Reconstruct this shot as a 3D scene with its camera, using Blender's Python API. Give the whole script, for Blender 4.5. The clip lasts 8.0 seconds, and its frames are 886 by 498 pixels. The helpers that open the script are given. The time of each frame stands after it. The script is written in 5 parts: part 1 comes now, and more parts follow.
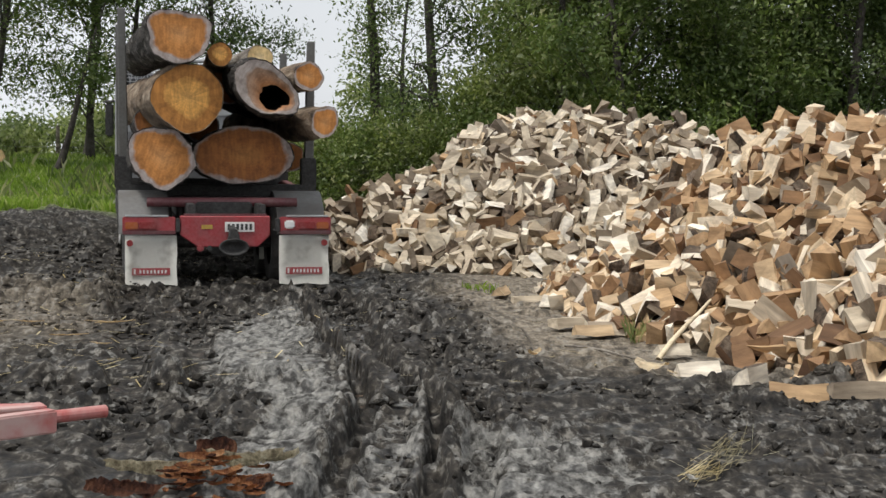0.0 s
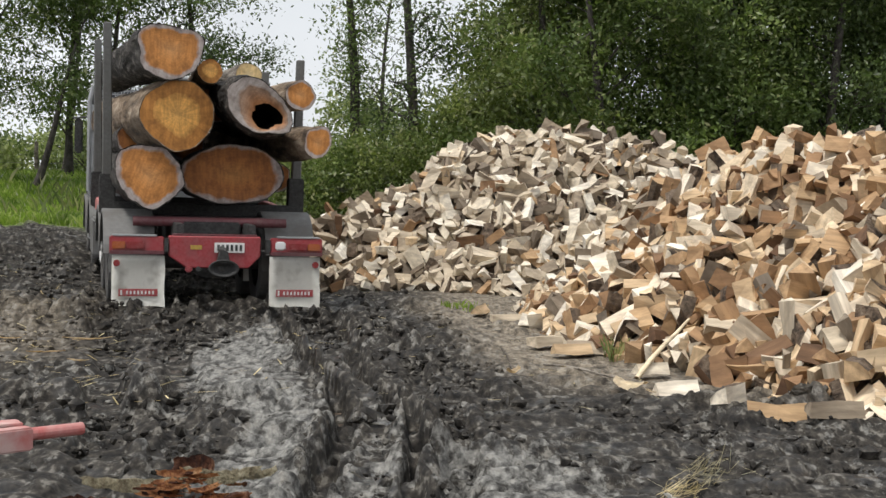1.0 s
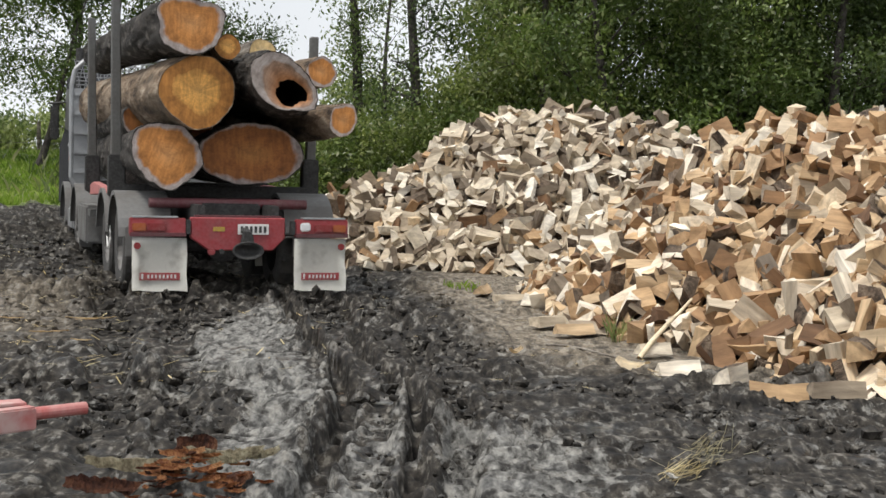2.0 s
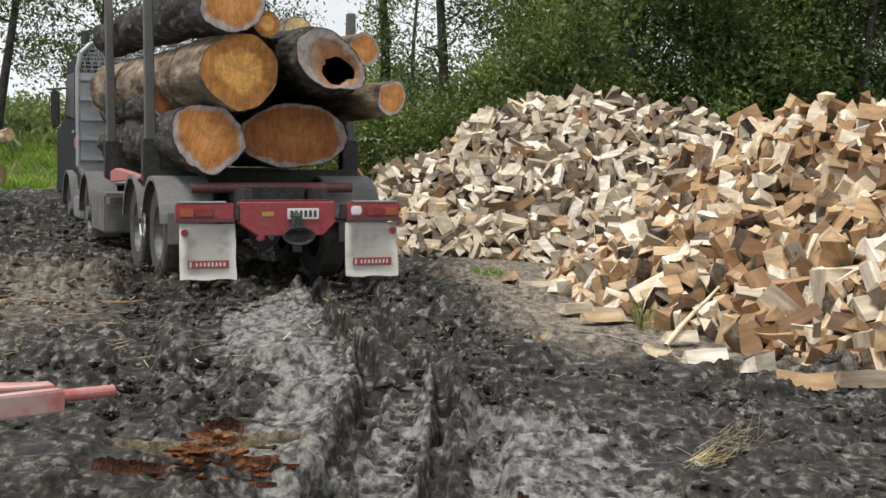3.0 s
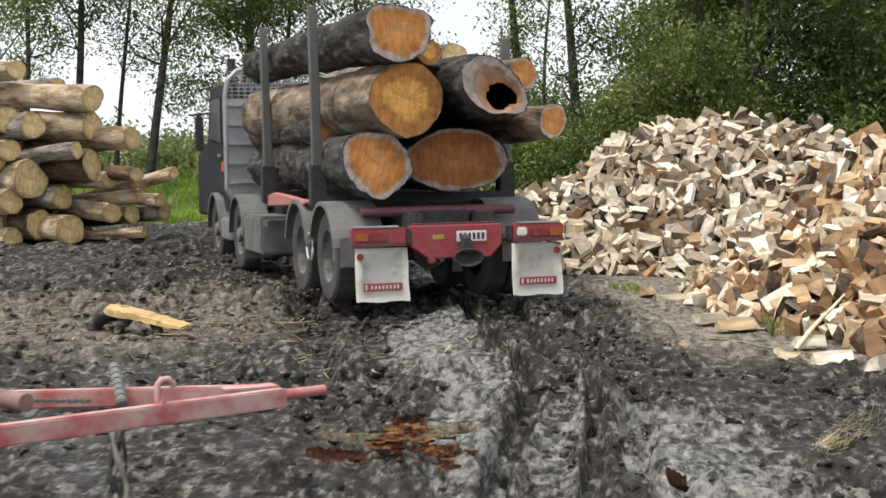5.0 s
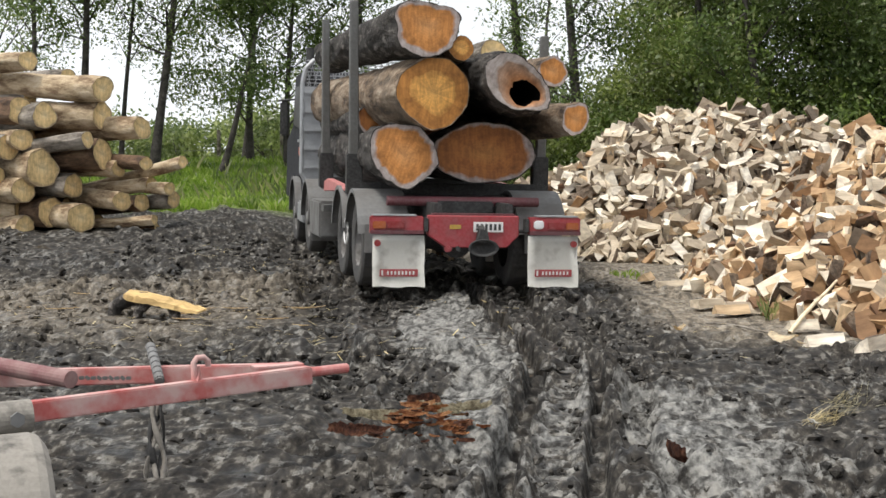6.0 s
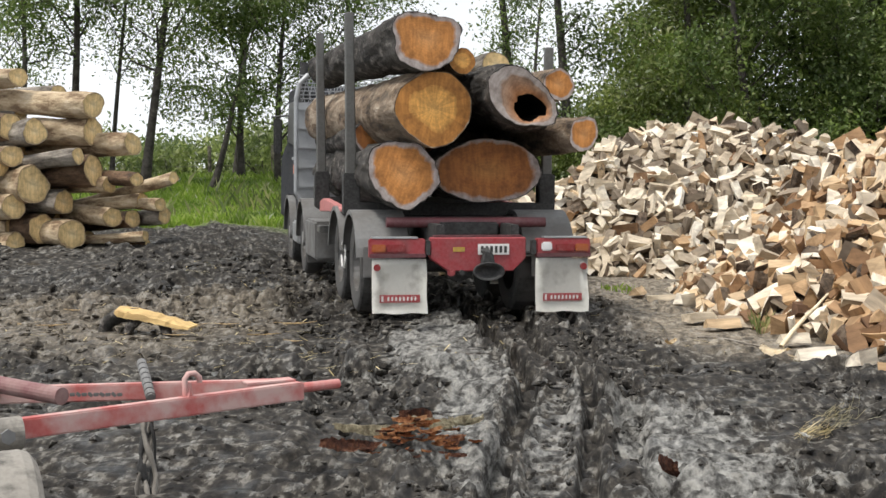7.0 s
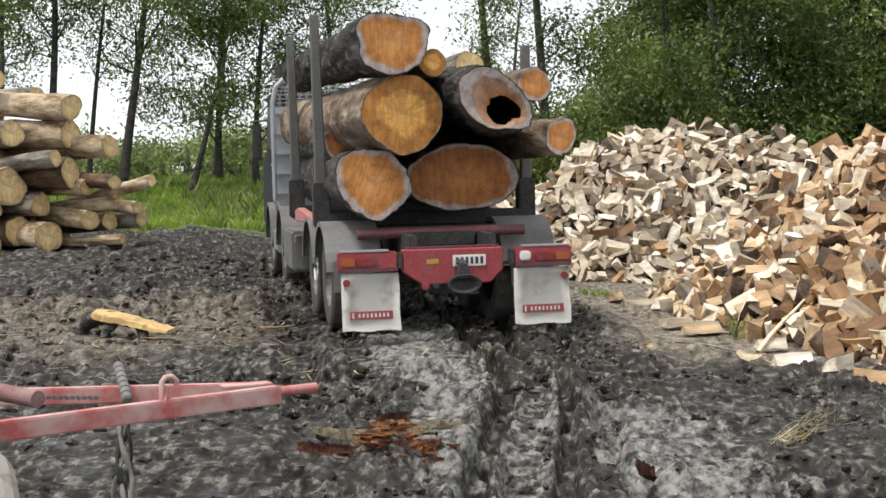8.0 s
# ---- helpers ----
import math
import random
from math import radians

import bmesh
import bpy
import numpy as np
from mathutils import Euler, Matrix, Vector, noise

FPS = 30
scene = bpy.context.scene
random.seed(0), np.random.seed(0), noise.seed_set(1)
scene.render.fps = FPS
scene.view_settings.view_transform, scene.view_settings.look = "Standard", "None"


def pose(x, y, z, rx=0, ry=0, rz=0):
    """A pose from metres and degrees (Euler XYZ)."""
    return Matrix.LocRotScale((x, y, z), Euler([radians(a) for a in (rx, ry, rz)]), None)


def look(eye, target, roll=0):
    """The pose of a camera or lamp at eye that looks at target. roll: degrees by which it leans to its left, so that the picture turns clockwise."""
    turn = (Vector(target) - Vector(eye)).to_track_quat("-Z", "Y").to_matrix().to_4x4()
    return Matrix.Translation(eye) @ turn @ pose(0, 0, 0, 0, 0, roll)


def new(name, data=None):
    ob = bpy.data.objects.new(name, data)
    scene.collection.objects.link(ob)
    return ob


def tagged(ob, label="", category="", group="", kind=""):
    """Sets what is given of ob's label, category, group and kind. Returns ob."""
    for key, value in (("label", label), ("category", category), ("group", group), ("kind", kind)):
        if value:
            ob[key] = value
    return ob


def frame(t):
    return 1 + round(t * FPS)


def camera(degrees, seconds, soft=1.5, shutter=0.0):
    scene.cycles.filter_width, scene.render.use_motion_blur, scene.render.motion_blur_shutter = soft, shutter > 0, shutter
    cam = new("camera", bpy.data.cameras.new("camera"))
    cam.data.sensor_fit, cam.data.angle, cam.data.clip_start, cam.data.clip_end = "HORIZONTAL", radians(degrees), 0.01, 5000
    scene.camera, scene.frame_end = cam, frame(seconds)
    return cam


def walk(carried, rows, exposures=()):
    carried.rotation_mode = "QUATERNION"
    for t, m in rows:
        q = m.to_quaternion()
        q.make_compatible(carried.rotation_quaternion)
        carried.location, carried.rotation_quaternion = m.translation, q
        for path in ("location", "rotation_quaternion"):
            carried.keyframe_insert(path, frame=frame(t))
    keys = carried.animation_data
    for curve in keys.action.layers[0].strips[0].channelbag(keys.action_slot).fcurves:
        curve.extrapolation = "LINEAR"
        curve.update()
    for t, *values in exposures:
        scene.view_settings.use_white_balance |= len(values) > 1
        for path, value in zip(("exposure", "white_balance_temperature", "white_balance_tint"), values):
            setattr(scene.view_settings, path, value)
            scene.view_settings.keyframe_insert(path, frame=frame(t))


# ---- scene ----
cam = camera(33.56, 8.0, shutter=0.5)


def eye(x, y, z, yaw, pitch, roll):
    return pose(x, y, z, 90 + pitch, 0, yaw) @ pose(0, 0, 0, 0, 0, roll)


walk(cam, [
    (0.0, eye(0.000, 0.000, 1.750, -0.16, -3.62, 0.63)),
    (0.5, eye(0.000, 0.000, 1.750, -0.02, -3.50, 0.59)),
    (1.0, eye(0.000, 0.000, 1.750, -0.96, -2.90, 0.94)),
    (2.5, eye(0.000, 0.000, 1.750, -0.65, -4.08, 0.99)),
    (3.0, eye(0.000, 0.000, 1.750, 0.17, -4.25, 1.26)),
    (3.5, eye(0.000, 0.000, 1.750, 0.00, -4.83, 0.99)),
    (4.0, eye(0.000, 0.000, 1.750, 3.75, -5.33, -0.46)),
    (4.5, eye(0.000, 0.000, 1.750, 5.32, -2.51, -0.85)),
    (4.7, eye(-0.046, -0.509, 1.778, 5.28, -3.42, -0.69)),
    (5.8, eye(-0.171, -1.887, 1.853, 5.20, -3.41, -0.74)),
    (6.0, eye(-0.171, -1.887, 1.853, 5.18, -3.89, -0.68)),
    (6.5, eye(-0.171, -1.887, 1.853, 4.26, -3.96, -0.93)),
    (7.0, eye(-0.171, -1.887, 1.853, 4.83, -3.31, -0.87)),
    (7.5, eye(-0.171, -1.887, 1.853, 4.25, -3.49, -0.60)),
    (8.0, eye(-0.171, -1.887, 1.853, 3.98, -3.16, -0.58)),
], exposures=((0.0, -0.13), (1.0, -0.02), (2.5, 0.03), (3.5, 0.1), (4.0, 0.24), (4.5, 0.22), (5.8, 0.27), (8.0, 0.27)))

# ---- light: bright overcast day ----
world = bpy.data.worlds.new("sky")
scene.world = world
world.use_nodes = True
wn = world.node_tree
sky = wn.nodes.new("ShaderNodeTexSky")
sky.sky_type, sky.sun_disc = "NISHITA", False
sky.sun_elevation, sky.sun_rotation = radians(66), radians(228)
sky.dust_density, sky.air_density = 4.0, 1.0
cloud_noise = wn.nodes.new("ShaderNodeTexNoise")
cloud_noise.inputs["Scale"].default_value, cloud_noise.inputs["Detail"].default_value = 3.0, 6.0
cloud_ramp = wn.nodes.new("ShaderNodeValToRGB")
cloud_ramp.color_ramp.elements[0].position, cloud_ramp.color_ramp.elements[1].position = 0.35, 0.6
cloud_mix = wn.nodes.new("ShaderNodeMixRGB")
cloud_mix.inputs[2].default_value = (9.6, 9.9, 10.3, 1)
cloud_amount = wn.nodes.new("ShaderNodeMapRange")
cloud_amount.inputs["To Min"].default_value, cloud_amount.inputs["To Max"].default_value = 0.72, 1.0
wn.links.new(cloud_noise.outputs["Fac"], cloud_ramp.inputs[0])
wn.links.new(cloud_ramp.outputs["Color"], cloud_amount.inputs["Value"])
wn.links.new(cloud_amount.outputs[0], cloud_mix.inputs[0])
wn.links.new(sky.outputs[0], cloud_mix.inputs[1])
background = wn.nodes["Background"]
wn.links.new(cloud_mix.outputs[0], background.inputs[0])
background.inputs[1].default_value = 0.1

sun = new("sun", bpy.data.lights.new("sun", "SUN"))
sun.data.energy, sun.data.angle, sun.data.color = 2.7, radians(11), (1.0, 0.96, 0.9)
sun.matrix_world = look((-5.0, -4.5, 15.0), (0, 0, 0))

# ---- materials ----
def mat(name, rough=0.7, metal=0.0):
    m = bpy.data.materials.new(name)
    m.use_nodes = True
    b = m.node_tree.nodes["Principled BSDF"]
    b.inputs["Roughness"].default_value, b.inputs["Metallic"].default_value = rough, metal
    return m, m.node_tree, b


def tex(nt, scale, detail=4.0, kind="Object", stretch=(1, 1, 1), rough=0.55):
    co, mp, n = nt.nodes.new("ShaderNodeTexCoord"), nt.nodes.new("ShaderNodeMapping"), nt.nodes.new("ShaderNodeTexNoise")
    mp.inputs["Scale"].default_value = stretch
    n.inputs["Scale"].default_value, n.inputs["Detail"].default_value, n.inputs["Roughness"].default_value = scale, detail, rough
    nt.links.new(co.outputs[kind], mp.inputs[0])
    nt.links.new(mp.outputs[0], n.inputs["Vector"])
    return n.outputs["Fac"]


def ramp(nt, fac, *stops):
    r = nt.nodes.new("ShaderNodeValToRGB")
    e = r.color_ramp.elements
    while len(e) < len(stops):
        e.new(0.5)
    for k, (p, c) in zip(e, stops):
        k.position, k.color = p, (*c, 1)
    nt.links.new(fac, r.inputs[0])
    return r.outputs[0]


def mix(nt, fac, a, b, kind="MIX"):
    m = nt.nodes.new("ShaderNodeMixRGB")
    m.blend_type = kind
    for sock, v in zip(m.inputs, (fac, a, b)):
        if isinstance(v, bpy.types.NodeSocket):
            nt.links.new(v, sock)
        else:
            sock.default_value = v if isinstance(v, (int, float)) else (*v, 1)
    return m.outputs[0]


def bump(nt, b, height, strength=0.4, dist=0.02):
    n = nt.nodes.new("ShaderNodeBump")
    n.inputs["Strength"].default_value, n.inputs["Distance"].default_value = strength, dist
    nt.links.new(height, n.inputs["Height"])
    nt.links.new(n.outputs[0], b.inputs["Normal"])


def attr(nt, name):
    a = nt.nodes.new("ShaderNodeAttribute")
    a.attribute_name = name
    return a


def separate(nt, color):
    sp = nt.nodes.new("ShaderNodeSeparateColor")
    nt.links.new(color, sp.inputs[0])
    return sp.outputs


def randomness(nt, island=False):
    if island:
        return nt.nodes.new("ShaderNodeNewGeometry").outputs["Random Per Island"]
    return nt.nodes.new("ShaderNodeObjectInfo").outputs["Random"]


def plain(name, color, rough=0.6, metal=0.0, dirt=(0.11, 0.10, 0.09), amount=0.5, scale=5.0, spots=0.45):
    """A painted or moulded surface with dried mud on it."""
    m, nt, b = mat(name, rough, metal)
    n1, n2 = tex(nt, scale, 8), tex(nt, scale * 6, 4)
    soft = mix(nt, 0.05, color, ramp(nt, n2, (0.3, (0.02, 0.02, 0.02)), (0.7, (0.9, 0.88, 0.85))))
    mask = ramp(nt, n1, (spots, (0, 0, 0)), (spots + 0.25, (amount, amount, amount)))
    nt.links.new(mix(nt, mask, soft, dirt), b.inputs["Base Color"])
    rr = nt.nodes.new("ShaderNodeMapRange")
    rr.inputs["To Min"].default_value, rr.inputs["To Max"].default_value = rough, min(1, rough + 0.3)
    nt.links.new(mask, rr.inputs["Value"])
    nt.links.new(rr.outputs[0], b.inputs["Roughness"])
    bump(nt, b, n2, 0.12, 0.005)
    return m


def mud_material():
    m, nt, b = mat("mud", 0.6)
    sp = separate(nt, attr(nt, "soil").outputs["Color"])
    # the wheels have drawn the stains out along the track
    drawn = (1, 0.42, 1)
    n1, n2, n3 = tex(nt, 0.9, 8), tex(nt, 13, 5, stretch=drawn, rough=0.62), tex(nt, 34, 3, stretch=(1, 0.5, 1))
    n4 = tex(nt, 11, 7, stretch=drawn, rough=0.7)
    dark = ramp(nt, n2, (0.36, (0.008, 0.0072, 0.0064)), (0.5, (0.028, 0.0245, 0.0205)), (0.66, (0.082, 0.073, 0.060)))
    crust = ramp(nt, n2, (0.36, (0.030, 0.028, 0.025)), (0.46, (0.11, 0.107, 0.099)), (0.62, (0.28, 0.275, 0.255)))
    earth = ramp(nt, n2, (0.34, (0.11, 0.09, 0.066)), (0.5, (0.22, 0.185, 0.14)), (0.64, (0.33, 0.285, 0.22)))
    grassy = ramp(nt, n2, (0.3, (0.09, 0.13, 0.03)), (0.65, (0.19, 0.24, 0.08)))
    patch = ramp(nt, n1, (0.50, (0, 0, 0)), (0.70, (0.30, 0.30, 0.30)))
    amount = mix(nt, 1.0, sp[1], patch, "ADD")
    blotch = ramp(nt, mix(nt, 0.27, n4, amount), (0.425, (0, 0, 0)), (0.455, (0.6, 0.6, 0.6)), (0.54, (1, 1, 1)))
    col = mix(nt, blotch, dark, crust)
    col = mix(nt, sp[0], col, mix(nt, ramp(nt, n4, (0.40, (0.25, 0.25, 0.25)), (0.52, (1, 1, 1))), dark, earth))
    # small dried flecks all over the churned part
    fleck = ramp(nt, tex(nt, 13, 4, stretch=drawn), (0.58, (0, 0, 0)), (0.64, (0.55, 0.55, 0.55)))
    col = mix(nt, fleck, col, (0.19, 0.18, 0.16))
    col = mix(nt, sp[2], col, grassy)
    col = mix(nt, 0.4, col, ramp(nt, n3, (0.38, (0.4, 0.4, 0.4)), (0.60, (1.45, 1.45, 1.45))), "MULTIPLY")
    nt.links.new(col, b.inputs["Base Color"])
    nt.links.new(ramp(nt, tex(nt, 2.3, 6), (0.34, (0.28, 0.28, 0.28)), (0.50, (0.9, 0.9, 0.9))), b.inputs["Roughness"])
    b.inputs["Specular IOR Level"].default_value = 0.3
    bump(nt, b, mix(nt, 0.4, n2, n3), 0.45, 0.02)
    return m


def bark_material(name, dark, mid, pale, scale=7.0):
    m, nt, b = mat(name, 0.9)
    n1 = tex(nt, scale, 8, stretch=(1, 0.35, 1), rough=0.7)
    n2 = tex(nt, 1.6, 5, stretch=(1, 0.6, 1))
    n3 = tex(nt, scale * 6, 4, stretch=(1, 0.5, 1))
    c = ramp(nt, n1, (0.40, dark), (0.53, mid), (0.70, pale))
    c = mix(nt, ramp(nt, n2, (0.45, (0, 0, 0)), (0.65, (0.4, 0.4, 0.4))), c, mix(nt, n3, mid, pale))
    nt.links.new(c, b.inputs["Base Color"])
    bump(nt, b, mix(nt, 0.3, n1, n3), 1.0, 0.07)
    return m


def end_material(name, heart, mid, rim, ring=0.82, rays=0.22):
    """End grain: growth rings and saw marks, by the distance from the pith."""
    m, nt, b = mat(name, 0.75)
    rad = attr(nt, "radius").outputs["Fac"]
    n1, n2 = tex(nt, 3.0, 5), tex(nt, 26.0, 4, stretch=(1, 1, 0.15))
    wob = nt.nodes.new("ShaderNodeMath")
    wob.operation = "MULTIPLY_ADD"
    wob.inputs[1].default_value = 0.42
    rs = nt.nodes.new("ShaderNodeMath")
    rs.operation, rs.inputs[1].default_value = "MULTIPLY", 0.65
    nt.links.new(rad, rs.inputs[0])
    nt.links.new(n1, wob.inputs[0])
    nt.links.new(rs.outputs[0], wob.inputs[2])
    c = ramp(nt, wob.outputs[0], (0.23, heart), (0.53, mid), (ring * 0.65 + 0.18, tuple(v * 0.85 for v in mid)), (ring * 0.65 + 0.24, rim))
    wave = nt.nodes.new("ShaderNodeMath")
    wave.operation = "SINE"
    wm = nt.nodes.new("ShaderNodeMath")
    wm.operation, wm.inputs[1].default_value = "MULTIPLY", 95.0
    nt.links.new(wob.outputs[0], wm.inputs[0])
    nt.links.new(wm.outputs[0], wave.inputs[0])
    c = mix(nt, 0.10, c, ramp(nt, wave.outputs[0], (0.0, (0.35, 0.35, 0.35)), (1.0, (1.2, 1.2, 1.2))), "MULTIPLY")
    c = mix(nt, 0.45, c, ramp(nt, n2, (0.3, (0.5, 0.45, 0.42)), (0.65, (1.15, 1.12, 1.1))), "MULTIPLY")
    # rays from the pith, and stains
    spoke = nt.nodes.new("ShaderNodeTexNoise")
    spoke.inputs["Scale"].default_value, spoke.inputs["Detail"].default_value = 7.0, 4.0
    nt.links.new(attr(nt, "spoke").outputs["Vector"], spoke.inputs["Vector"])
    c = mix(nt, rays, c, ramp(nt, spoke.outputs["Fac"], (0.34, (0.55, 0.5, 0.46)), (0.6, (1.15, 1.13, 1.1))), "MULTIPLY")
    c = mix(nt, 0.55, c, ramp(nt, tex(nt, 7.0, 6, rough=0.65), (0.36, (0.42, 0.36, 0.32)), (0.56, (1.1, 1.1, 1.1))), "MULTIPLY")
    nt.links.new(c, b.inputs["Base Color"])
    bump(nt, b, n2, 0.3, 0.008)
    return m


def split_material(name, stops, island):
    """Split firewood faces: long fibres, tone differing from piece to piece."""
    m, nt, b = mat(name, 0.8)
    r = randomness(nt, island)
    n1 = tex(nt, 14, 6, stretch=(0.12, 1, 1), rough=0.65)
    n2 = tex(nt, 3.5, 3)
    base = ramp(nt, r, *stops)
    c = mix(nt, 0.75, base, ramp(nt, n1, (0.3, (0.45, 0.42, 0.4)), (0.62, (1.2, 1.2, 1.2))), "MULTIPLY")
    c = mix(nt, 0.4, c, ramp(nt, n2, (0.35, (0.55, 0.5, 0.46)), (0.6, (1.1, 1.1, 1.1))), "MULTIPLY")
    nt.links.new(c, b.inputs["Base Color"])
    bump(nt, b, n1, 0.6, 0.01)
    return m


def leaf_material(name, a, c, pale, trans=0.35):
    m, nt, b = mat(name, 0.42)
    r = randomness(nt, True)
    # last stop: leaf gloss put into the colour as a few near-white leaves
    col = ramp(nt, r, (0.0, a), (0.62, c), (0.95, pale), (1.0, tuple(min(0.5, 2.0 * v + 0.06) for v in pale)))
    col = mix(nt, 1.0, col, ramp(nt, tex(nt, 0.9, 3), (0.35, (0.55, 0.6, 0.6)), (0.65, (1.3, 1.25, 1.1))), "MULTIPLY")
    nt.links.new(col, b.inputs["Base Color"])
    tr, ms = nt.nodes.new("ShaderNodeBsdfTranslucent"), nt.nodes.new("ShaderNodeMixShader")
    ms.inputs[0].default_value = trans
    nt.links.new(col, tr.inputs[0])
    nt.links.new(b.outputs[0], ms.inputs[1])
    nt.links.new(tr.outputs[0], ms.inputs[2])
    nt.links.new(ms.outputs[0], nt.nodes["Material Output"].inputs[0])
    return m


MUD = mud_material()
RED = plain("red_paint", (0.30, 0.022, 0.03), 0.45, amount=0.35)
RED_FADED = plain("faded_red_paint", (0.42, 0.085, 0.075), 0.6, dirt=(0.52, 0.38, 0.35), amount=0.85, scale=5, spots=0.36)
RAM = plain("dusty_maroon_paint", (0.17, 0.06, 0.06), 0.6, dirt=(0.34, 0.24, 0.22), amount=0.7, scale=6, spots=0.4)
MAROON = plain("maroon_paint", (0.11, 0.016, 0.024), 0.5, amount=0.3)
PINK = plain("worn_pink_paint", (0.5, 0.17, 0.16), 0.6, amount=0.3)
STEEL = plain("dusty_steel", (0.115, 0.115, 0.11), 0.55, 0.3, amount=0.45)
STEEL_DARK = plain("dark_steel", (0.02, 0.02, 0.02), 0.7, 0.1, dirt=(0.03, 0.028, 0.026), amount=0.5)
ALLOY = plain("dull_aluminium", (0.42, 0.43, 0.44), 0.42, 0.55, dirt=(0.2, 0.19, 0.18), amount=0.4, scale=3)
RIM = plain("muddy_rim", (0.26, 0.255, 0.25), 0.6, 0.2, dirt=(0.10, 0.092, 0.083), amount=0.85, scale=5, spots=0.38)
GUARD = plain("grey_mudguard", (0.15, 0.15, 0.147), 0.6, amount=0.6, scale=3, spots=0.4)
FLAP = plain("white_rubber_flap", (0.68, 0.67, 0.62), 0.6, dirt=(0.27, 0.25, 0.21), amount=0.65, scale=5, spots=0.52)
RUBBER = plain("tyre_rubber", (0.022, 0.022, 0.022), 0.8, dirt=(0.09, 0.085, 0.08), amount=0.8, scale=4, spots=0.35)
CAB = plain("dark_blue_cab_paint", (0.008, 0.010, 0.016), 0.8, amount=0.05)
CAB.node_tree.nodes["Principled BSDF"].inputs["Specular IOR Level"].default_value = 0.2
WHITE = plain("white_paint", (0.75, 0.74, 0.72), 0.5, amount=0.2)
BLACK = plain("black_plastic", (0.015, 0.015, 0.015), 0.5, amount=0.2)
AMBER = plain("amber_lens", (0.35, 0.08, 0.01), 0.25, amount=0.15)
REDLENS = plain("red_lens", (0.22, 0.008, 0.01), 0.25, amount=0.15)
CLEARLENS = plain("clear_lens", (0.75, 0.75, 0.75), 0.15, amount=0.1)
SIGNRED = plain("red_label", (0.36, 0.035, 0.04), 0.5, dirt=(0.3, 0.25, 0.22), amount=0.4, scale=14)
ORANGE = plain("orange_marker", (0.7, 0.12, 0.02), 0.4, amount=0.1)
YELLOW = plain("yellow_sticker", (0.45, 0.28, 0.03), 0.5, amount=0.5, scale=20)
# near-black wall: the shade inside the hollow is put into its colour
HOLE, _, hole_shader = mat("rotten_hollow", 1.0)
hole_shader.inputs["Base Color"].default_value = (0.006, 0.0045, 0.0035, 1)
hole_shader.inputs["Specular IOR Level"].default_value = 0.1
CAKED = plain("mud_caked_rubber", (0.24, 0.22, 0.19), 0.9, dirt=(0.045, 0.042, 0.038), amount=0.95, scale=9, spots=0.5)
BARK_DARK = bark_material("dark_bark", (0.006, 0.005, 0.004), (0.034, 0.029, 0.025), (0.27, 0.245, 0.22), 9.0)
BARK_PALE = bark_material("pale_flaking_bark", (0.035, 0.022, 0.014), (0.20, 0.14, 0.09), (0.48, 0.41, 0.32), 5.0)
BARK_TREE = bark_material("tree_bark", (0.02, 0.017, 0.014), (0.06, 0.052, 0.045), (0.11, 0.10, 0.09), 5.0)
BARK_GREY = bark_material("weathered_grey_bark", (0.09, 0.075, 0.06), (0.24, 0.21, 0.175), (0.45, 0.41, 0.35), 6.0)
BARK_BROWN = bark_material("red_brown_bark", (0.035, 0.02, 0.012), (0.13, 0.075, 0.042), (0.27, 0.18, 0.11), 6.0)
BARK_STRIPPED = bark_material("stripped_log", (0.16, 0.10, 0.055), (0.46, 0.35, 0.22), (0.70, 0.60, 0.45), 5.0)
END_ORANGE = end_material("orange_end_grain", (0.66, 0.33, 0.12), (0.60, 0.26, 0.07), (0.44, 0.39, 0.375), 0.86)
# brown wood, darker than the orange ends with the overhang's shade in it
END_BROWN = end_material("brown_end_grain", (0.40, 0.18, 0.05), (0.33, 0.125, 0.03), (0.34, 0.295, 0.285), 0.93)
END_TAN = end_material("tan_end_grain", (0.86, 0.48, 0.14), (0.82, 0.43, 0.11), (0.48, 0.215, 0.05), 0.62, 0.4)
END_GREY = end_material("weathered_end_grain", (0.42, 0.19, 0.075), (0.36, 0.235, 0.16), (0.38, 0.34, 0.32), 0.62)
END_PALE = end_material("pale_end_grain", (0.90, 0.73, 0.42), (0.86, 0.65, 0.32), (0.45, 0.33, 0.18), 0.95, 0.15)
FRESH = [(0.0, (0.12, 0.062, 0.032)), (0.17, (0.29, 0.165, 0.08)), (0.46, (0.52, 0.35, 0.19)), (0.72, (0.69, 0.54, 0.355)), (1.0, (0.88, 0.80, 0.66))]
AGED = [(0.0, (0.15, 0.12, 0.09)), (0.25, (0.34, 0.275, 0.20)), (0.5, (0.60, 0.51, 0.38)), (0.75, (0.76, 0.68, 0.54)), (1.0, (0.86, 0.81, 0.70))]
SPLIT = {("fresh", i): split_material("fresh_split_wood", FRESH, i) for i in (False, True)}
SPLIT |= {("aged", i): split_material("weathered_split_wood", AGED, i) for i in (False, True)}
PILE_BARK = bark_material("firewood_bark", (0.045, 0.032, 0.022), (0.15, 0.105, 0.072), (0.30, 0.235, 0.17), 12.0)
LEAF = leaf_material("dark_green_leaves", (0.050, 0.078, 0.022), (0.085, 0.132, 0.034), (0.16, 0.21, 0.08), 0.45)
LEAF_MID = leaf_material("green_leaves", (0.085, 0.135, 0.030), (0.14, 0.205, 0.048), (0.25, 0.31, 0.12), 0.48)
